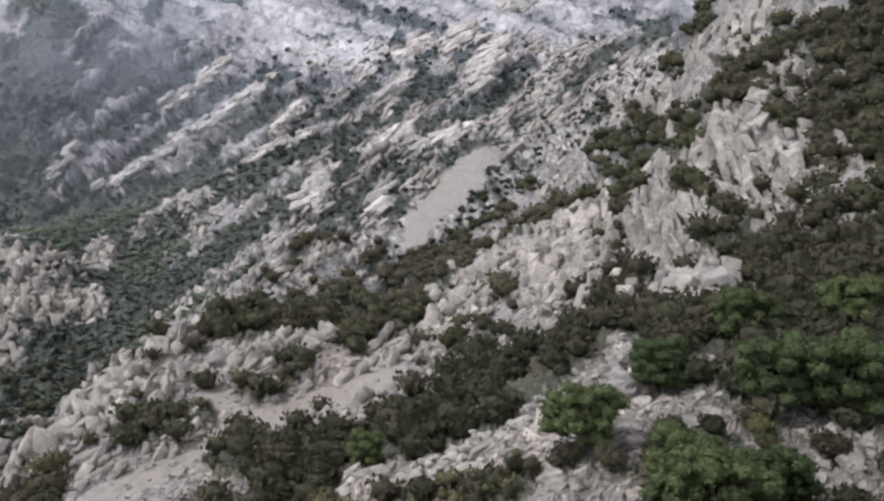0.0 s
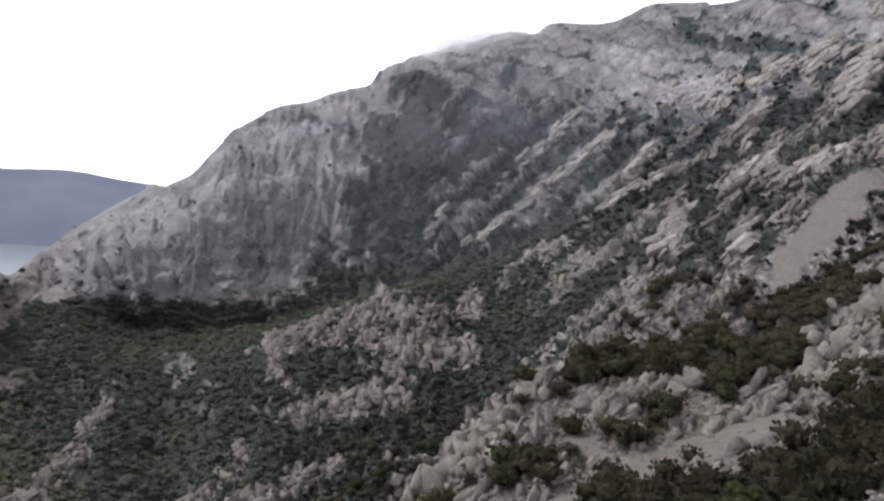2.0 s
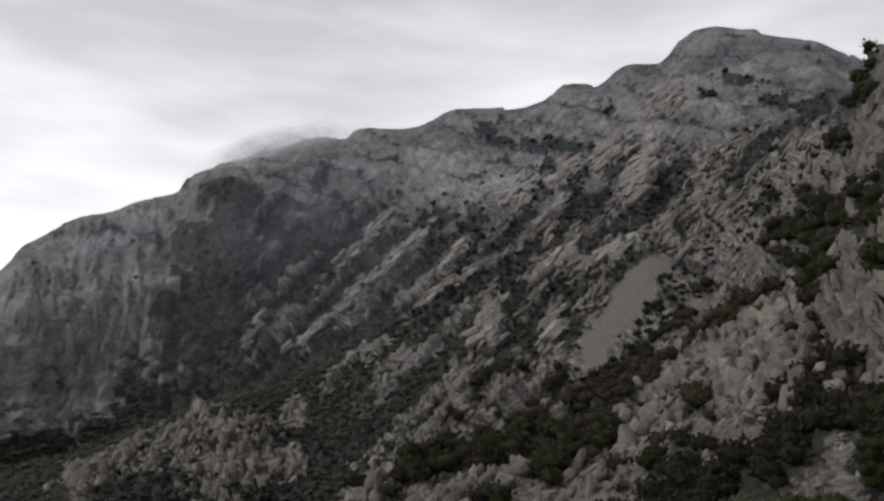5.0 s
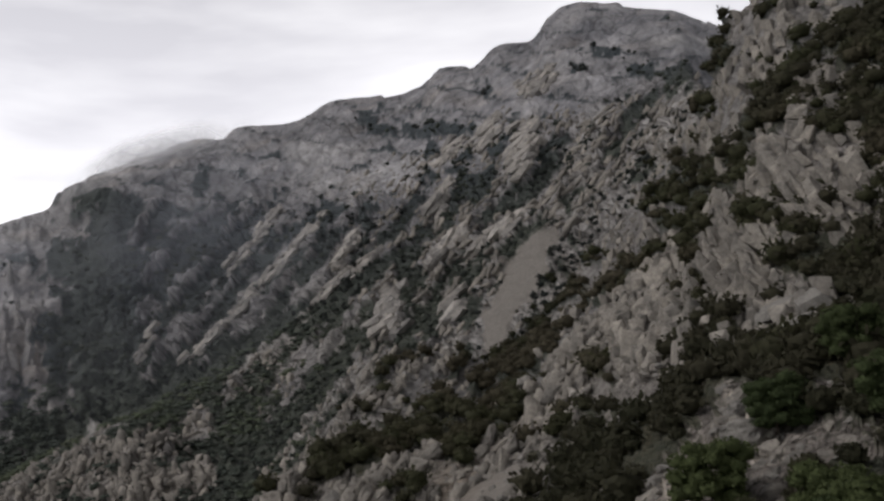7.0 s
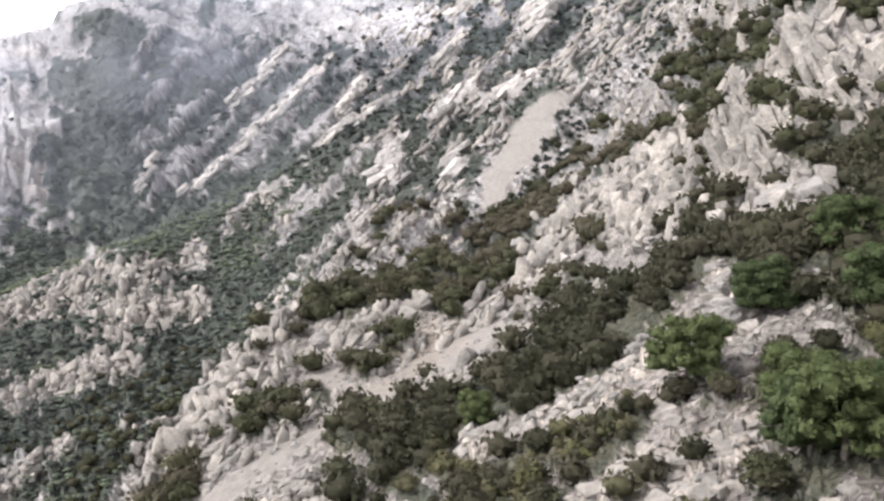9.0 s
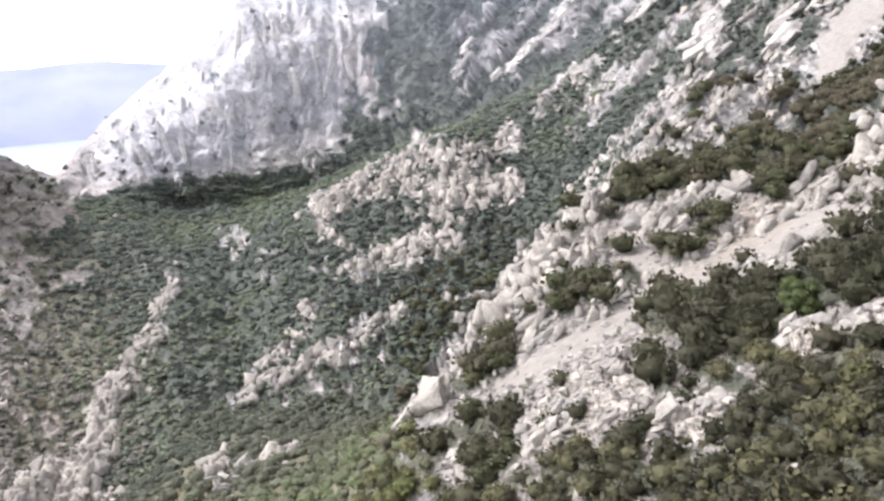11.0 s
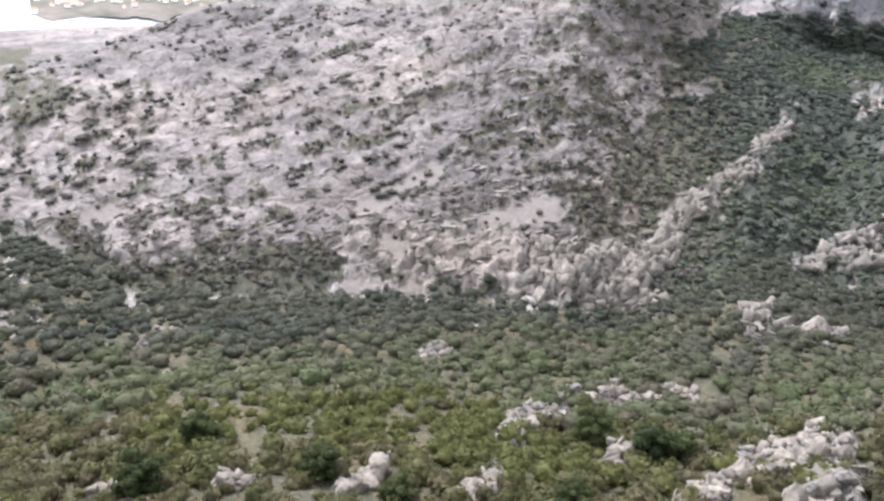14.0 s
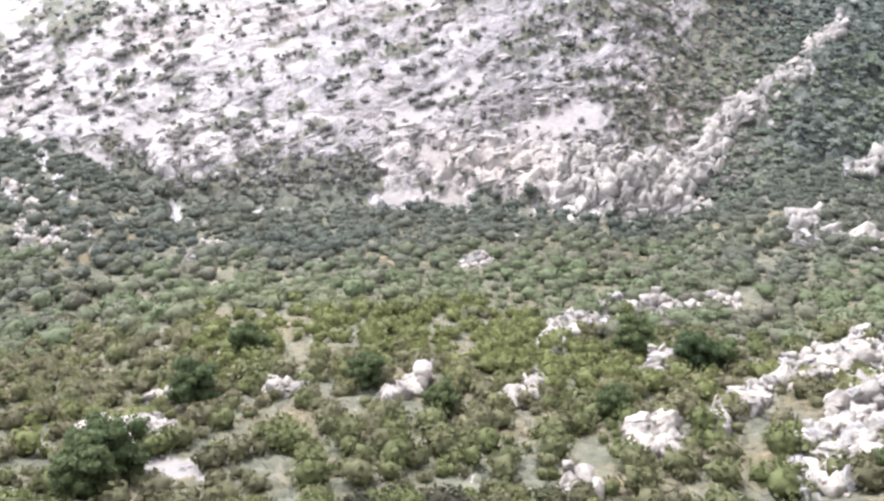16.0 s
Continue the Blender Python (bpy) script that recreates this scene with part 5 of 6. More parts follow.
# ---------- loose rocks ----------
def stone_material():
    m, t, b = material("pale_limestone")
    geo = t.nodes.new("ShaderNodeNewGeometry")
    n1 = node(t, "ShaderNodeTexNoise", Scale=0.9, Detail=8.0, Roughness=0.7)
    n2 = node(t, "ShaderNodeTexNoise", Scale=5.0, Detail=6.0, Roughness=0.7)
    for n in (n1, n2):
        t.links.new(geo.outputs["Position"], n.inputs["Vector"])
    c = ramp(t, n1.outputs["Fac"], [(0.32, (0.13, 0.123, 0.113)), (0.48, (0.21, 0.20, 0.182)), (0.7, (0.28, 0.266, 0.242))])
    c = mix(t, 0.6, c, ramp(t, n2.outputs["Fac"], [(0.38, (0.5, 0.5, 0.49)), (0.6, (1, 1, 1))]), "MULTIPLY")
    t.links.new(c, b.inputs["Base Color"])
    b.inputs["Roughness"].default_value = 0.95
    b.inputs["Specular IOR Level"].default_value = 0.15
    bump = node(t, "ShaderNodeBump", Strength=0.9, Distance=0.25)
    t.links.new(n2.outputs["Fac"], bump.inputs["Height"])
    t.links.new(bump.outputs["Normal"], b.inputs["Normal"])
    return m


MAT_STONE = stone_material()


def boulder_shape(seed, long=1.0, level=3):
    g = np.random.default_rng(seed)
    v, f = ico(level)
    v = v * np.array([long, 1.0, 0.85])
    for k in range(16):
        n = g.normal(size=3)
        n /= np.linalg.norm(n)
        off = g.uniform(0.42, 0.8)
        over = np.maximum(v @ n - off, 0)
        v = v - np.outer(over, n)
    r = fbm(v[:, 0] * 3 + 50, v[:, 1] * 3 + 50, v[:, 2] * 3 + 50, 4, 0.55, seed, True)
    grain = blocks(v[:, 0] * 1.6 + 30, v[:, 1] * 1.6 + 30, v[:, 2] * 2.4 + 30, seed)[0]
    v = v * (1 + 0.07 * (r - 0.6) + 0.20 * np.minimum(grain * 3.5, 1) - 0.16)[:, None]
    return v, f


def boulder_mesh(seed, long=1.0, level=3):
    v, f = boulder_shape(seed, long, level)
    return mesh_of("boulder", v, f, MAT_STONE, None, False)


def crag_material(name, tint):
    m, t, b = material(name)
    geo = t.nodes.new("ShaderNodeNewGeometry")
    n1 = node(t, "ShaderNodeTexNoise", Scale=0.35, Detail=8.0, Roughness=0.7)
    n2 = node(t, "ShaderNodeTexNoise", Scale=2.2, Detail=7.0, Roughness=0.72)
    for n in (n1, n2):
        t.links.new(geo.outputs["Position"], n.inputs["Vector"])
    c = ramp(t, n1.outputs["Fac"], [(0.32, (0.20, 0.195, 0.19)), (0.5, (0.34, 0.33, 0.315)), (0.7, (0.45, 0.435, 0.41))])
    c = mix(t, 0.65, c, ramp(t, n2.outputs["Fac"], [(0.36, (0.45, 0.45, 0.45)), (0.58, (1, 1, 1))]), "MULTIPLY")
    c = mix(t, 1.0, c, ramp(t, geo.outputs["Random Per Island"], [(0.0, (0.72, 0.72, 0.72)), (0.6, (1.0, 0.99, 0.97)), (1.0, (1.16, 1.14, 1.1))]), "MULTIPLY")
    c = mix(t, 1.0, c, tint, "MULTIPLY")
    t.links.new(c, b.inputs["Base Color"])
    b.inputs["Roughness"].default_value = 0.95
    b.inputs["Specular IOR Level"].default_value = 0.15
    bump = node(t, "ShaderNodeBump", Strength=0.8, Distance=0.35)
    t.links.new(n2.outputs["Fac"], bump.inputs["Height"])
    t.links.new(bump.outputs["Normal"], b.inputs["Normal"])
    return m


MAT_WARM = crag_material("warm_limestone_crag", (0.68, 0.655, 0.615))
MAT_PALE = crag_material("pale_limestone_crag", (0.79, 0.755, 0.72))
MAT_BRIGHT = crag_material("bright_limestone_crag", (0.75, 0.71, 0.65))
# Lighter tint than the other crags, for the slanting strips.
MAT_STRIP = crag_material("lighter_limestone_slab", (0.96, 0.94, 0.92))
MAT_COLD = crag_material("grey_limestone_crag", (0.72, 0.72, 0.74))


def slab_shape(seed, worn=False):
    """An angular block broken along its joints: the hull of a jittered box with worn corners."""
    g = np.random.default_rng(seed)
    bm = bmesh.new()
    for sx in (-1, 1):
        for sy in (-1, 1):
            for sz in (-1, 1):
                p = np.array([sx, sy, sz]) * g.uniform(0.5, 1.0, 3)
                p[:2] *= 1 - 0.3 * (sz > 0) * g.random()
                for k in range(3 if worn else 2):
                    q = p.copy()
                    q[k if worn else g.integers(3)] *= g.uniform(0.55, 0.86) if worn else g.uniform(0.45, 0.85)
                    bm.verts.new(q)
    bmesh.ops.convex_hull(bm, input=bm.verts)
    loose = [v for v in bm.verts if not v.link_faces]
    bmesh.ops.delete(bm, geom=loose, context="VERTS")
    bmesh.ops.triangulate(bm, faces=bm.faces)
    bm.verts.index_update()
    v = np.array([p.co[:] for p in bm.verts])
    f = np.array([[p.index for p in q.verts] for q in bm.faces])
    bm.free()
    return v, f


def crag_shape(seed):
    """A weathered block: rounded, cut by joints and pitted."""
    v, f = slab_shape(seed, True)
    bm = bmesh.new()
    own = [bm.verts.new(p) for p in v]
    for q in f:
        bm.faces.new([own[i] for i in q])
    bmesh.ops.subdivide_edges(bm, edges=bm.edges[:], cuts=1, use_grid_fill=True, smooth=0.35)
    bmesh.ops.triangulate(bm, faces=bm.faces)
    bm.verts.index_update()
    v = np.array([p.co[:] for p in bm.verts])
    f = np.array([[p.index for p in q.verts] for q in bm.faces])
    bm.free()
    pits = fbm(v[:, 0] * 1.9 + 50, v[:, 1] * 1.9 + 50, v[:, 2] * 1.9 + 50, 3, 0.6, seed, True)
    return v * (0.52 + 0.75 * pits)[:, None], f


SLABS = [slab_shape(500 + k) for k in range(16)]
WORN = [slab_shape(520 + k, True) for k in range(16)]
CRAGS = [crag_shape(560 + k) for k in range(14)]
RIGHT = np.stack([np.cos(np.radians(AZ)), -np.sin(np.radians(AZ)), 0 * AZ], -1).reshape(-1, 3)


def outcrop(ids, long, wide, deep, lean, jitter, mat, label, face_eye=0.6, sink=0.1, shapes=SLABS, single=0, group=""):
    """Blocks of bedrock standing out of the slope, turned to face the eye, their long sides leaning by lean degrees
    from the level.
    """
    n = len(ids)
    nn = FLATN[ids] * np.sign(FLATN[ids][:, 2:3] + 1e-9)
    out = np.stack([RIGHT[ids][:, 1], -RIGHT[ids][:, 0], 0 * RIGHT[ids][:, 0]], -1)
    nn = nn * (1 - face_eye) + out * face_eye + rng.normal(size=(n, 3)) * 0.2
    nn /= np.linalg.norm(nn, axis=1, keepdims=True)
    upward = np.array([0, 0, 1.0]) - nn * nn[:, 2:3]
    upward /= np.linalg.norm(upward, axis=1, keepdims=True) + 1e-6
    side = np.cross(upward, nn)
    side *= np.sign((side * RIGHT[ids]).sum(1, keepdims=True) + 1e-9)
    th = np.radians(lean + rng.normal(size=n) * jitter)[:, None]
    la = side * np.cos(th) + upward * np.sin(th)
    lb = np.cross(nn, la)
    lb /= np.linalg.norm(lb, axis=1, keepdims=True)
    size = rng.random(n) ** 2.0
    a, b, c = [(lo + (hi - lo) * size * rng.uniform(0.7, 1.3, n)) * 0.5 for lo, hi in (long, wide, deep)]
    vs, fs, base = [], [], 0
    which = rng.integers(0, len(shapes), n)
    alone = np.zeros(n, bool)
    if single:
        meshes = [mesh_of("rock", v, f, mat, None, shapes is CRAGS) for v, f in shapes]
        for i in np.argsort(FLATD[ids] / (a + b + c))[:single]:
            alone[i] = True
            m = Matrix((la[i] * a[i], lb[i] * b[i], nn[i] * c[i])).transposed().to_4x4()
            m.translation = Vector(FLATP[ids[i]] + nn[i] * c[i] * sink)
            ob = tagged(new("rock", meshes[which[i]]), label, "rock", group)
            ob.matrix_basis = m
    if alone.all():
        return None
    for k, (v, f) in enumerate(shapes):
        own = np.where((which == k) & ~alone)[0]
        if not len(own):
            continue
        q = FLATP[ids[own]][:, None] + v[None, :, :1] * (la * a[:, None])[own][:, None] + v[None, :, 1:2] * (lb * b[:, None])[own][:, None] + (v[None, :, 2:] + sink) * (nn * c[:, None])[own][:, None]
        vs.append(q.reshape(-1, 3))
        fs.append((f[None] + base + np.arange(len(own))[:, None, None] * len(v)).reshape(-1, 3))
        base += len(own) * len(v)
    me = mesh_of("outcrop", np.concatenate(vs), np.concatenate(fs), mat, None, shapes is CRAGS)
    return tagged(new("outcrop", me), label, "rock", kind="stuff")


bareness = np.clip(1 - veg, 0, 1) * (1 - scree)
spur_face = smooth(25, 29, AZ) * smooth(-7, -4, EL) * smooth(5.9, 5.5, S) * smooth(2.5, 2.9, S)
outcrop(pick(bareness * (0.5 + rock) * spur_face, 1900), (1.6, 6.5), (0.9, 2.6), (1.0, 3.2), 100, 18, MAT_WARM, "pale jointed limestone slabs leaning on the spur", 0.72, 0.1, WORN)
outcrop(pick(bareness * (0.25 + rock) * near * smooth(-1, 2, AZ) * smooth(30, 26, AZ) * smooth(70, 90, R) * smooth(5.6, 5.2, S), 1500), (0.9, 5.2), (0.5, 1.7), (0.5, 1.7), 62, 18, MAT_WARM, "broken limestone blocks along the edge of the spur", 0.6, -0.3, CRAGS)
outcrop(pick(AREA * bareness * (0.25 + rock) * near * smooth(20, 26, R) * smooth(120, 90, R), 2400), (0.3, 2.4), (0.25, 1.5), (0.15, 0.8), 40, 35, MAT_WARM, "flat limestone ledges and slabs breaking through the hillside", 0.1, -0.1, WORN, 60, "rock ledges on the hillside")
outcrop(pick(bareness * smooth(9, 14, AZ) * smooth(5.5, 5.9, S) * smooth(8.3, 7.9, S) * smooth(14, 11, EL), 1200), (2.0, 10), (1.0, 3.2), (1.4, 4.2), 54, 16, MAT_WARM, "rows of upright limestone blocks on the mountain face", 0.5, 0.1, CRAGS)
outcrop(pick(bareness * knoll * smooth(-16, -13, EL), 560), (2.0, 11), (1.2, 4.2), (1.2, 4.0), 95, 16, MAT_WARM, "rounded limestone crags on the wooded knoll", 0.6, -0.1, CRAGS)
outcrop(pick(bareness * nose * smooth(8.6, 8.3, S) * smooth(7.4, 7.6, S), 110), (12, 44), (2.5, 6.5), (3.0, 6.0), 90, 7, MAT_COLD, "upright limestone flutes of the cliff", 0.6, -0.75, CRAGS)
outcrop(pick(bareness * hill * (1 - 0.8 * FLANK) * smooth(8.95, 8.8, S), 1500), (1.0, 6.5), (0.4, 1.3), (0.4, 1.5), 26, 9, MAT_PALE, "thin limestone bands across the pale hill", 0.3)
outcrop(pick(np.clip(1.15 - veg, 0, 1) * smooth(0.3, 0.6, rock) * smooth(-5, -9, AZ) * smooth(-41, -37, AZ) * smooth(4.0, 4.4, S) * smooth(6.6, 6.2, S), 800), (1.2, 5.5), (0.9, 3.2), (1.0, 3.2), 60, 26, MAT_WARM, "limestone ridges cropping out of the wooded valley", 0.6, 0.1, CRAGS)
outcrop(pick(AREA * smooth(0.35, 0.7, rock) * (1.1 - veg) * green * smooth(22, 26, R) * smooth(150, 120, R), 700), (0.4, 2.4), (0.35, 1.6), (0.3, 1.3), 50, 40, MAT_BRIGHT, "weathered limestone outcrop in the scrub", 0.6, 0.1, CRAGS)

def place(az, el):
    """The index of the land that shows at a bearing and height angle."""
    c = int(round((az + 90) / STEP))
    shows = (UP[:, c] >= el) & (D[:, c] > 20)
    k = int(np.argmax(shows)) if shows.any() else int(np.argmax(np.where(D[:, c] > 20, UP[:, c], -90.0)))
    return k * R.shape[1] + c


def along_bands(keys, per, spread=0.55):
    """Spots along bands of rock."""
    out = []
    for a1, e1, a2, e2, w in keys:
        run = math.hypot(a2 - a1, e2 - e1)
        for k in range(max(3, int(per * run * (w + 0.15)))):
            f, o = rng.random(), rng.normal() * w * spread
            out.append(place(a1 + (a2 - a1) * f - (e2 - e1) / run * o, e1 + (e2 - e1) * f + (a2 - a1) / run * o))
    return np.unique(np.array(out))


ids = pick(nose * smooth(-11, -16, AZ) * smooth(-1, -4, EL) * smooth(7.0, 7.1, S), 100)
scatter("scrub", FLATP[ids], rng.uniform(0.0015, 0.0048, len(ids)) * FLATD[ids], tones_at(ids), FAR, MAT_HAZED, "grey-green bushes dotted over the foot of the cliff", "scrub", 0.8)
rows_of_bushes = []
for i in pick(FLANK * hill * smooth(8.93, 8.7, S) + 0.25 * hill * smooth(5.6, 6.0, S) * smooth(8.9, 8.6, S), 500):
    a0, e0 = AZ.ravel()[i], UP.ravel()[i]
    lean = np.interp(a0, [-52, -46, -40, -34], [0.33, 0.48, 0.15, -0.25])
    run = rng.choice([0.15, 0.4, 0.8, 1.4], p=[0.4, 0.3, 0.2, 0.1])
    for k in range(1 + int(run / 0.22)):
        da = k * 0.22 + rng.normal() * 0.05
        rows_of_bushes.append(place(a0 + da, e0 + lean * da + rng.normal() * 0.05))
rows_of_bushes = np.array(rows_of_bushes)
scatter("scrub", FLATP[rows_of_bushes], rng.uniform(0.7, 1.9, len(rows_of_bushes)), tones_at(rows_of_bushes), MID, MAT_HAZED, "dark bushes in rows along the beds of the pale hill", "scrub", 0.75)
outcrop(along_bands([k for k in ROCK_FAR + ROCK_FACE[:2] if min(k[1], k[3]) > -2.8], 34, 0.4), (5, 20), (2.5, 6), (3, 7), 45, 7, MAT_STRIP, "long pale limestone strips slanting up the mountain", 0.6, 0.2)
outcrop(along_bands(PLATES, 17, 0.5), (3.5, 10), (1.0, 2.2), (1.4, 3.0), 121, 4, MAT_WARM, "parallel limestone plates tilted on the spur", 0.72, 0.35, WORN, 34, "tilted plates of the spur")
outcrop(along_bands(STACKS, 15, 0.5), (1.6, 4.8), (1.3, 3.2), (1.4, 3.2), 72, 14, MAT_WARM, "stacked limestone blocks with dark joints", 0.7, 0.35, WORN, 34, "stacked blocks of the spur")
outcrop(along_bands(ROCK_VALLEY, 9), (1.5, 6.5), (1.2, 4.0), (1.2, 4.0), 62, 24, MAT_WARM, "limestone rib rising out of the wooded valley", 0.6, 0.0, CRAGS)
ids = along_bands(SCRUB_GROVE, 2.5, 0.5)
scatter("scrub", FLATP[ids], 1.2 + 1.8 * rng.random(len(ids)), tones_at(ids) * 0.9, FINE, MAT_SCRUB, "dark evergreen thicket hanging on the spur", "scrub")
outcrop(along_bands(ROCK_VALLEY[8:13], 30, 0.5), (1.6, 7.0), (1.2, 3.6), (1.2, 3.6), 66, 22, MAT_WARM, "pale broken rib along the edge of the hill", 0.5, 0.1, CRAGS, 20, "rocks of the rib")
outcrop(along_bands(ROCK_SLOPE, 30, 0.5), (0.35, 2.1), (0.3, 1.6), (0.3, 1.5), 60, 40, MAT_BRIGHT, "pale fissured limestone outcrop among maquis bushes", 0.4, 0.2, CRAGS, 90, "outcrops in the maquis")
outcrop(along_bands(ROCK_NEAR[:3] + ROCK_NEAR[6:12] + ROCK_NEAR[-1:], 9), (1.2, 5.0), (0.9, 3.2), (0.9, 3.0), 80, 25, MAT_WARM, "blocky limestone edge of the spur", 0.6, 0.1, CRAGS, 60, "blocks along the spur")

BOULDERS = [boulder_mesh(300 + k, rng.uniform(1.0, 1.5), 2) for k in range(10)]
LARGE = [boulder_mesh(340 + k, rng.uniform(1.0, 1.4), 3) for k in range(5)]


def boulders(ids, sizes, meshes, label, group):
    for n, i in enumerate(ids):
        ob = tagged(new("boulder", meshes[rng.integers(len(meshes))]), label, "boulder", group)
        s = sizes[n]
        ob.matrix_basis = Matrix.LocRotScale(Vector(FLATP[i]) + Vector((0, 0, 0.12 * s)), Euler(tuple(rng.uniform(-0.4, 0.4, 2)) + (rng.uniform(0, 6.28),)),
                                             Vector((s, s * rng.uniform(0.8, 1.1), s * rng.uniform(0.6, 1.0))))


ids = pick(AREA * smooth(0.45, 0.8, rock) * (1 - veg) * green * smooth(24, 28, R) * smooth(130, 110, R), 120)
boulders(ids, rng.uniform(0.35, 1.0, len(ids)) * np.clip(FLATD[ids] / 60, 0.7, 1.6), BOULDERS, "pale weathered limestone boulder on the scrub slope", "boulders on the slope")
ids = pick(AREA * (1 - veg) * (0.25 + rock) * near * smooth(28, 34, R) * smooth(120, 90, R), 150)
boulders(ids, rng.uniform(0.25, 0.85, len(ids)) * np.clip(FLATD[ids] / 60, 0.7, 1.5), BOULDERS, "loose grey limestone rock on the hillside", "loose rocks on the hillside")


def rubble(ids, sizes):
    vs, fs, base = [], [], 0
    shapes = [boulder_shape(400 + k, 1.3, 1) for k in range(6)]
    for n, i in enumerate(ids):
        v, f = shapes[n % 6]
        th = rng.uniform(0, 6.28)
        c, s = math.cos(th), math.sin(th)
        q = v @ np.array([[c, s, 0], [-s, c, 0], [0, 0, 0.8]]) * sizes[n] + FLATP[i]
        vs.append(q)
        fs.append(f + base)
        base += len(v)
    me = mesh_of("rubble", np.concatenate(vs), np.concatenate(fs), MAT_STONE, None, False)
    return tagged(new("rubble", me), "broken limestone rubble strewn over the hillside", "rubble", kind="stuff")


ids = pick(AREA * (1 - veg) * (0.3 + rock + 0.3 * scree) * np.clip(near + 0.4 * green, 0, 1) * smooth(19, 24, R) * smooth(110, 60, R), 3200)
rubble(ids, (0.08 + 0.50 * rng.random(len(ids)) ** 3) * np.clip(FLATD[ids] / 50, 0.6, 1.5))


BIG = [(-22.9, -28.4, 2.6), (-21.9, -28.9, 2.3), (-21.2, -28.3, 1.7), (-19.6, -28.3, 1.7), (-18.6, -28.1, 1.2), (-17.4, -28.0, 1.5), (-39.5, -38.0, 1.8), (-38.3, -37.2, 1.5), (-14.0, -39.5, 1.7), (-15.5, -41.0, 1.3),
       (-12.6, -38.0, 1.6), (-16.6, -40.0, 1.1), (-13.2, -42.0, 1.3), (-76.5, -42.6, 1.2), (-74.6, -43.0, 1.1), (36.3, -8.5, 1.5), (36.9, -10.4, 2.0), (46.8, 4.9, 3.6), (48.8, 5.8, 3.2),
       (45.2, -3.0, 1.6), (22.6, -6.5, 2.4), (8.6, -13.0, 2.0)]
big_ids = np.array([place(a, e) for a, e, s in BIG])
boulders(big_ids, np.array([s for a, e, s in BIG]), LARGE, "large fissured limestone block standing proud of the slope", "large blocks")
TORS = [(-20.5, -36.6, 1.1), (-18.7, -35.7, 1.2), (-17.0, -34.7, 1.1), (-15.7, -33.9, 0.9), (-20.9, -37.9, 1.0), (-22.0, -38.7, 0.8), (-15.2, -37.1, 1.1), (-15.5, -38.3, 1.1),
        (-14.3, -35.3, 1.0), (-13.0, -35.5, 1.2), (-12.6, -34.6, 1.0), (-14.1, -36.7, 0.9), (-12.8, -36.9, 1.0), (-16.0, -40.0, 0.9), (-16.4, -41.3, 0.9), (-14.2, -40.1, 1.0),
        (-12.9, -39.2, 1.0), (-11.7, -38.4, 1.0), (-16.9, -42.2, 0.8), (-14.9, -41.5, 0.8), (-18.9, -39.5, 0.6), (-17.6, -39.5, 0.7)]
CROPS = [(-39.3, -39.0, 1.5), (-38.4, -37.9, 1.5), (-37.4, -37.2, 1.2), (-36.2, -36.7, 0.9), (-32.5, -35.5, 1.1), (-31.5, -35.5, 0.8), (-29.2, -34.6, 0.9), (-28.0, -34.2, 0.8),
        (-26.6, -33.6, 0.7), (-41.7, -39.8, 0.7), (-42.7, -40.5, 0.6), (-54.3, -43.2, 0.6), (-51.2, -42.2, 0.6), (-78.3, -42.5, 0.7), (-76.3, -42.7, 0.8), (-74.9, -43.2, 0.6),
        (-79.5, -43.2, 0.6), (-40.8, -41.8, 0.7), (-42.8, -42.5, 0.5), (-31.8, -41.2, 0.6), (-28.8, -44.2, 0.6), (-26.7, -43.1, 0.6)]
for spots, words, group in ((TORS, "rounded grey limestone boulder in a tight fissured cluster", "clustered boulders"), (CROPS, "pale limestone crop rising among maquis bushes", "crops in the maquis")):
    boulders(np.array([place(a, e) for a, e, s in spots]), np.array([s for a, e, s in spots]) * 0.95, LARGE, words, group)


def ledge(az, el, size, turn, label):
    """A flat slab raised off the slope and pulled towards the eye so that it shows."""
    v, f = slab_shape(360 + int(az * 10), True)
    ob = tagged(new("rock_slab", mesh_of("rock_slab", v, f, MAT_STONE, None, False)), label, "rock slab", "jutting slabs")
    ob.matrix_basis = Matrix.LocRotScale(Vector(FLATP[place(az, el)]) + Vector((-3.2 * math.sin(radians(az)), -3.2 * math.cos(radians(az)), 1.0)), Euler((radians(12), radians(turn), radians(-az))), Vector(size))


ledge(39.2, -2.4, (3.2, 1.9, 0.5), -24, "flat pale limestone slab jutting over a hollow")
ledge(40.4, -3.7, (1.9, 1.6, 0.6), -22, "flat pale limestone slab under a larger one")
ledge(41.4, -2.6, (1.6, 1.5, 0.9), -28, "tilted limestone slab beside dark bushes")


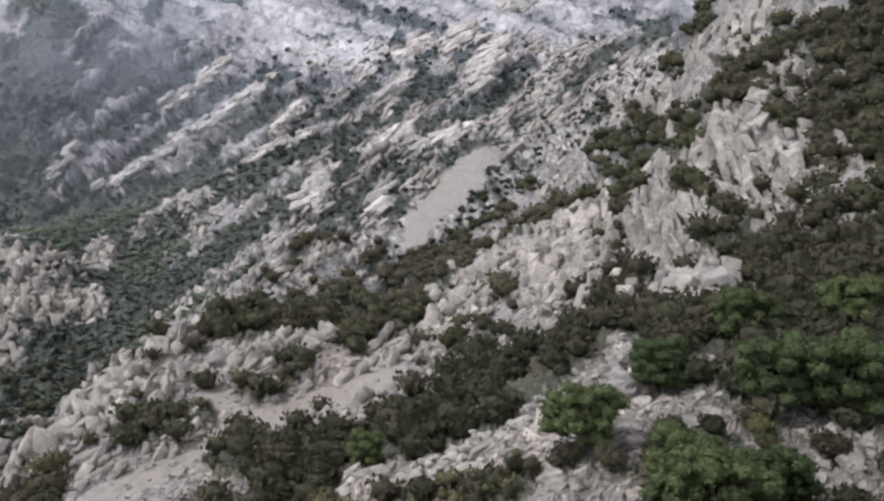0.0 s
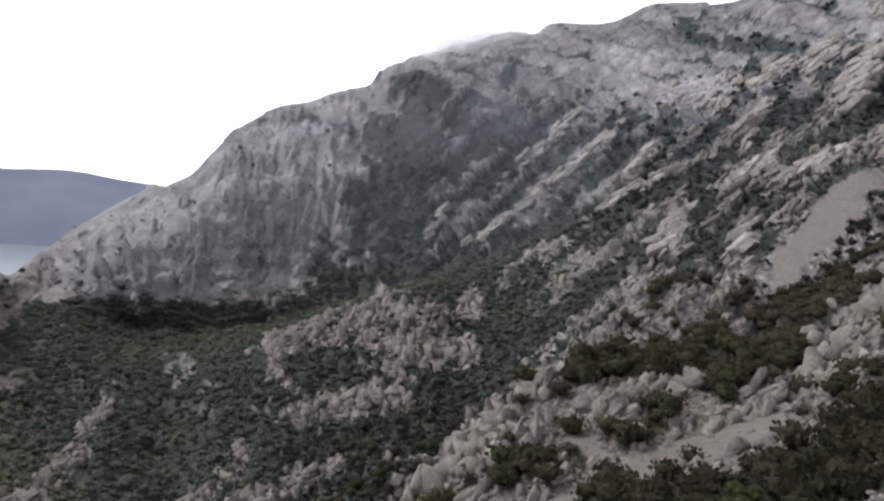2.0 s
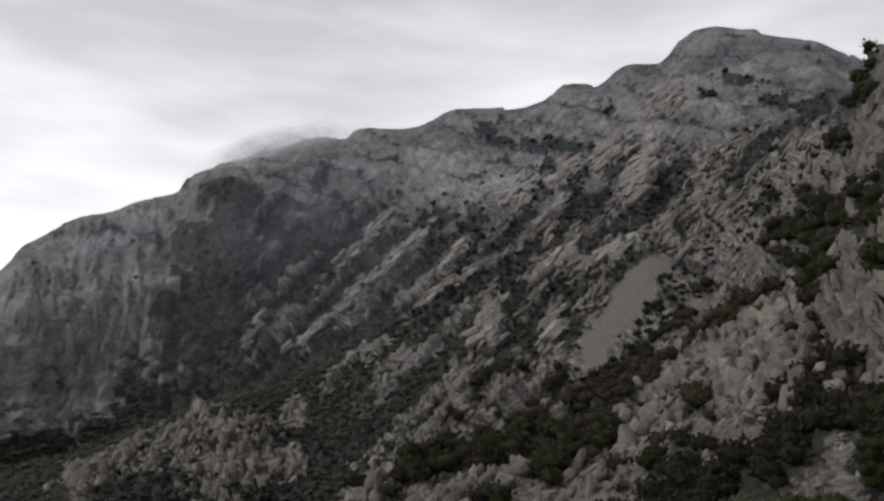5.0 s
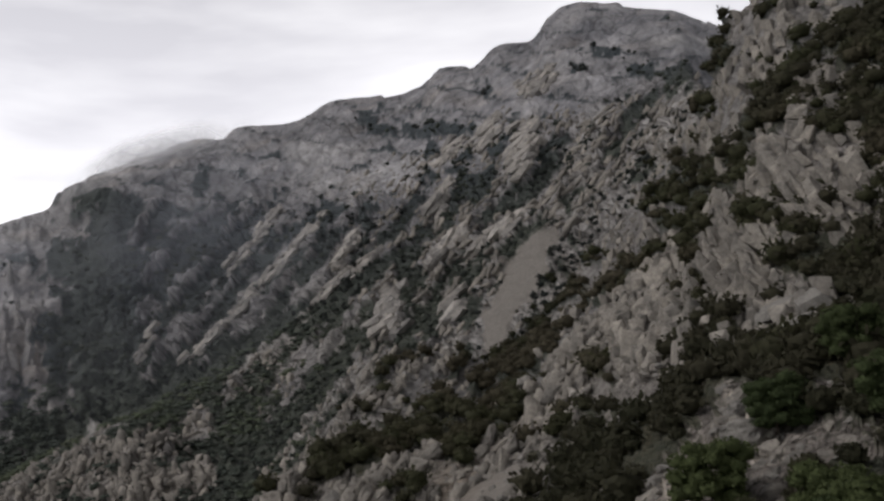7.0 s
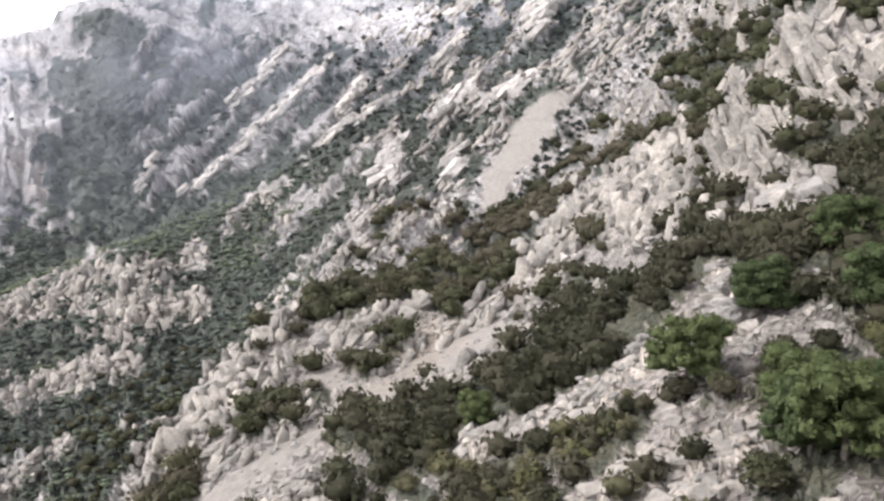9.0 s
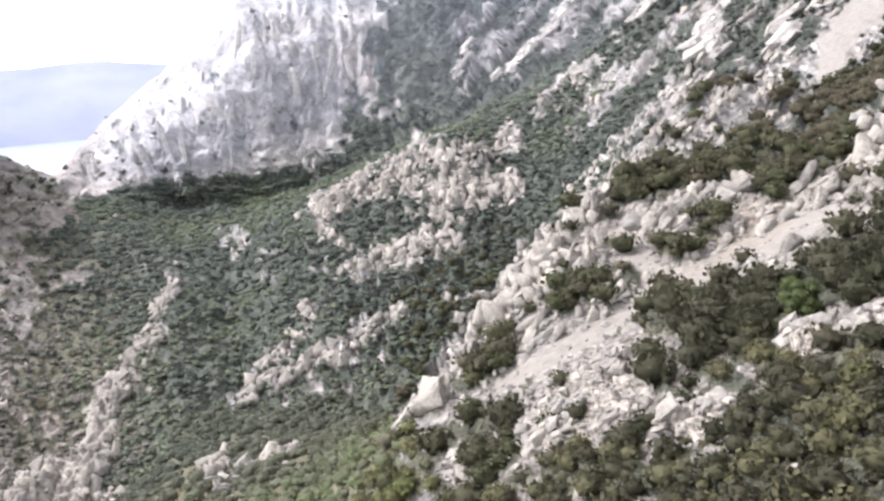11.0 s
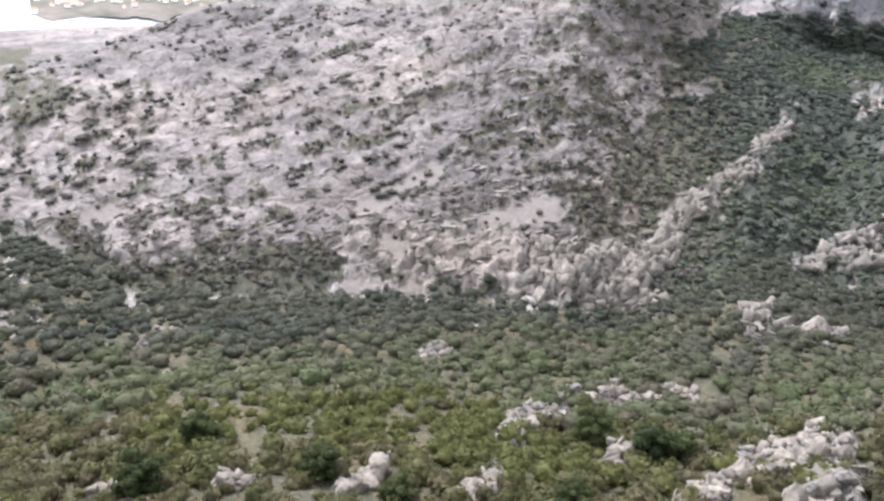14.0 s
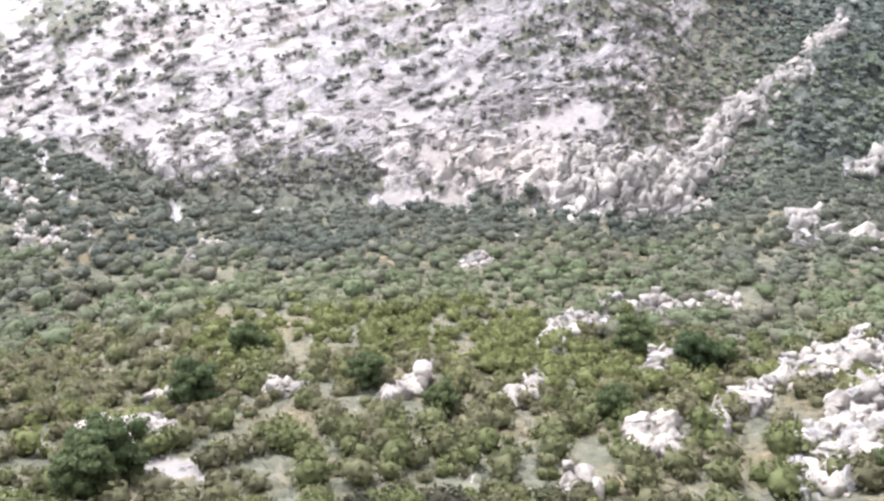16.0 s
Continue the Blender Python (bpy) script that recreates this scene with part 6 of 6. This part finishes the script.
# ---------- pines ----------
def pine(seed):
    """A small pine of unit height: trunk, limbs and a crown of needle clumps."""
    g = np.random.default_rng(seed)
    thing = new("pine_tree")
    bm = bmesh.new()
    bmesh.ops.create_cone(bm, cap_ends=True, segments=8, radius1=0.035, radius2=0.012, depth=0.85, matrix=Matrix.Translation((0, 0, 0.42)))
    me = bpy.data.meshes.new("trunk")
    bm.to_mesh(me)
    bm.free()
    me.materials.append(MAT_BARK)
    new("trunk", me).parent = thing
    vs, fs, base = [], [], 0
    for k in range(24):
        h = 0.20 + 0.70 * (k / 23)
        a = k * 2.4 + g.uniform(-0.4, 0.4)
        reach = (0.50 * (1 - ((h - 0.35) / 0.72) ** 2) ** 0.5 if h < 0.95 else 0.08) * g.uniform(0.65, 1.1)
        tip = Vector((reach * math.cos(a), reach * math.sin(a), h + 0.10 * g.uniform(0.2, 1)))
        root = Vector((0, 0, h - 0.04))
        if k < 9:
            bm = bmesh.new()
            way = tip - root
            m = Matrix.Translation(root + way * 0.5) @ way.to_track_quat("Z", "Y").to_matrix().to_4x4()
            bmesh.ops.create_cone(bm, cap_ends=True, segments=5, radius1=0.012, radius2=0.004, depth=way.length, matrix=m)
            me = bpy.data.meshes.new("limb")
            bm.to_mesh(me)
            bm.free()
            me.materials.append(MAT_BARK)
            new("limb", me).parent = thing
        for q in (0.55, 1.0):
            v, f = bush(0, 84, 0.17, seed * 100 + k * 2 + int(q))
            size = 0.19 * g.uniform(0.75, 1.25)
            c = root.lerp(tip, q)
            vs.append(v * np.array([size, size, size * 1.0]) + np.array(c))
            fs.append(f + base)
            base += len(v)
    crown = new("crown", mesh_of("crown", np.concatenate(vs), np.concatenate(fs), MAT_PINE))
    crown.parent = thing
    return tagged(thing, "small bright green pine on the rocky hillside", "tree", "pines")


PINES = [pine(5), pine(6), pine(7)]
STANDS = [(34.4, -14.7, 4.2), (46.2, -9.4, 4.6), (41.6, -16.4, 3.8), (47.5, -15.0, 3.0), (-79.0, -44.5, 4.2), (-81.5, -45.0, 3.6), (-32.4, -38.2, 4.0), (-27.5, -38.4, 3.6), (-25.6, -37.8, 3.2),
          (-33.2, -42.6, 2.6), (-71.0, -41.5, 3.4), (-66.0, -39.0, 3.2), (-56.0, -41.8, 2.8), (-49.0, -44.0, 2.4), (43.5, -6.0, 4.4), (49.5, -4.0, 4.6), (50.2, -9.0, 5.0), (20.0, -18.6, 2.8), (-10.5, -40.5, 2.6), (38.5, -9.8, 3.8), (42.2, -18.3, 3.5), (44.5, -18.0, 4.2)]
for n, (a, e, h) in enumerate(STANDS):
    i = place(a, e)
    m = Matrix.LocRotScale(Vector(FLATP[i]) - Vector((0, 0, 0.1)), Euler((0, 0, n * 1.7)), None)
    if n < 3:
        tree = PINES[n]
        tree.matrix_basis = m
    else:
        tree = copy_thing(PINES[n % 3], m)
    tree.scale = (h, h, h)
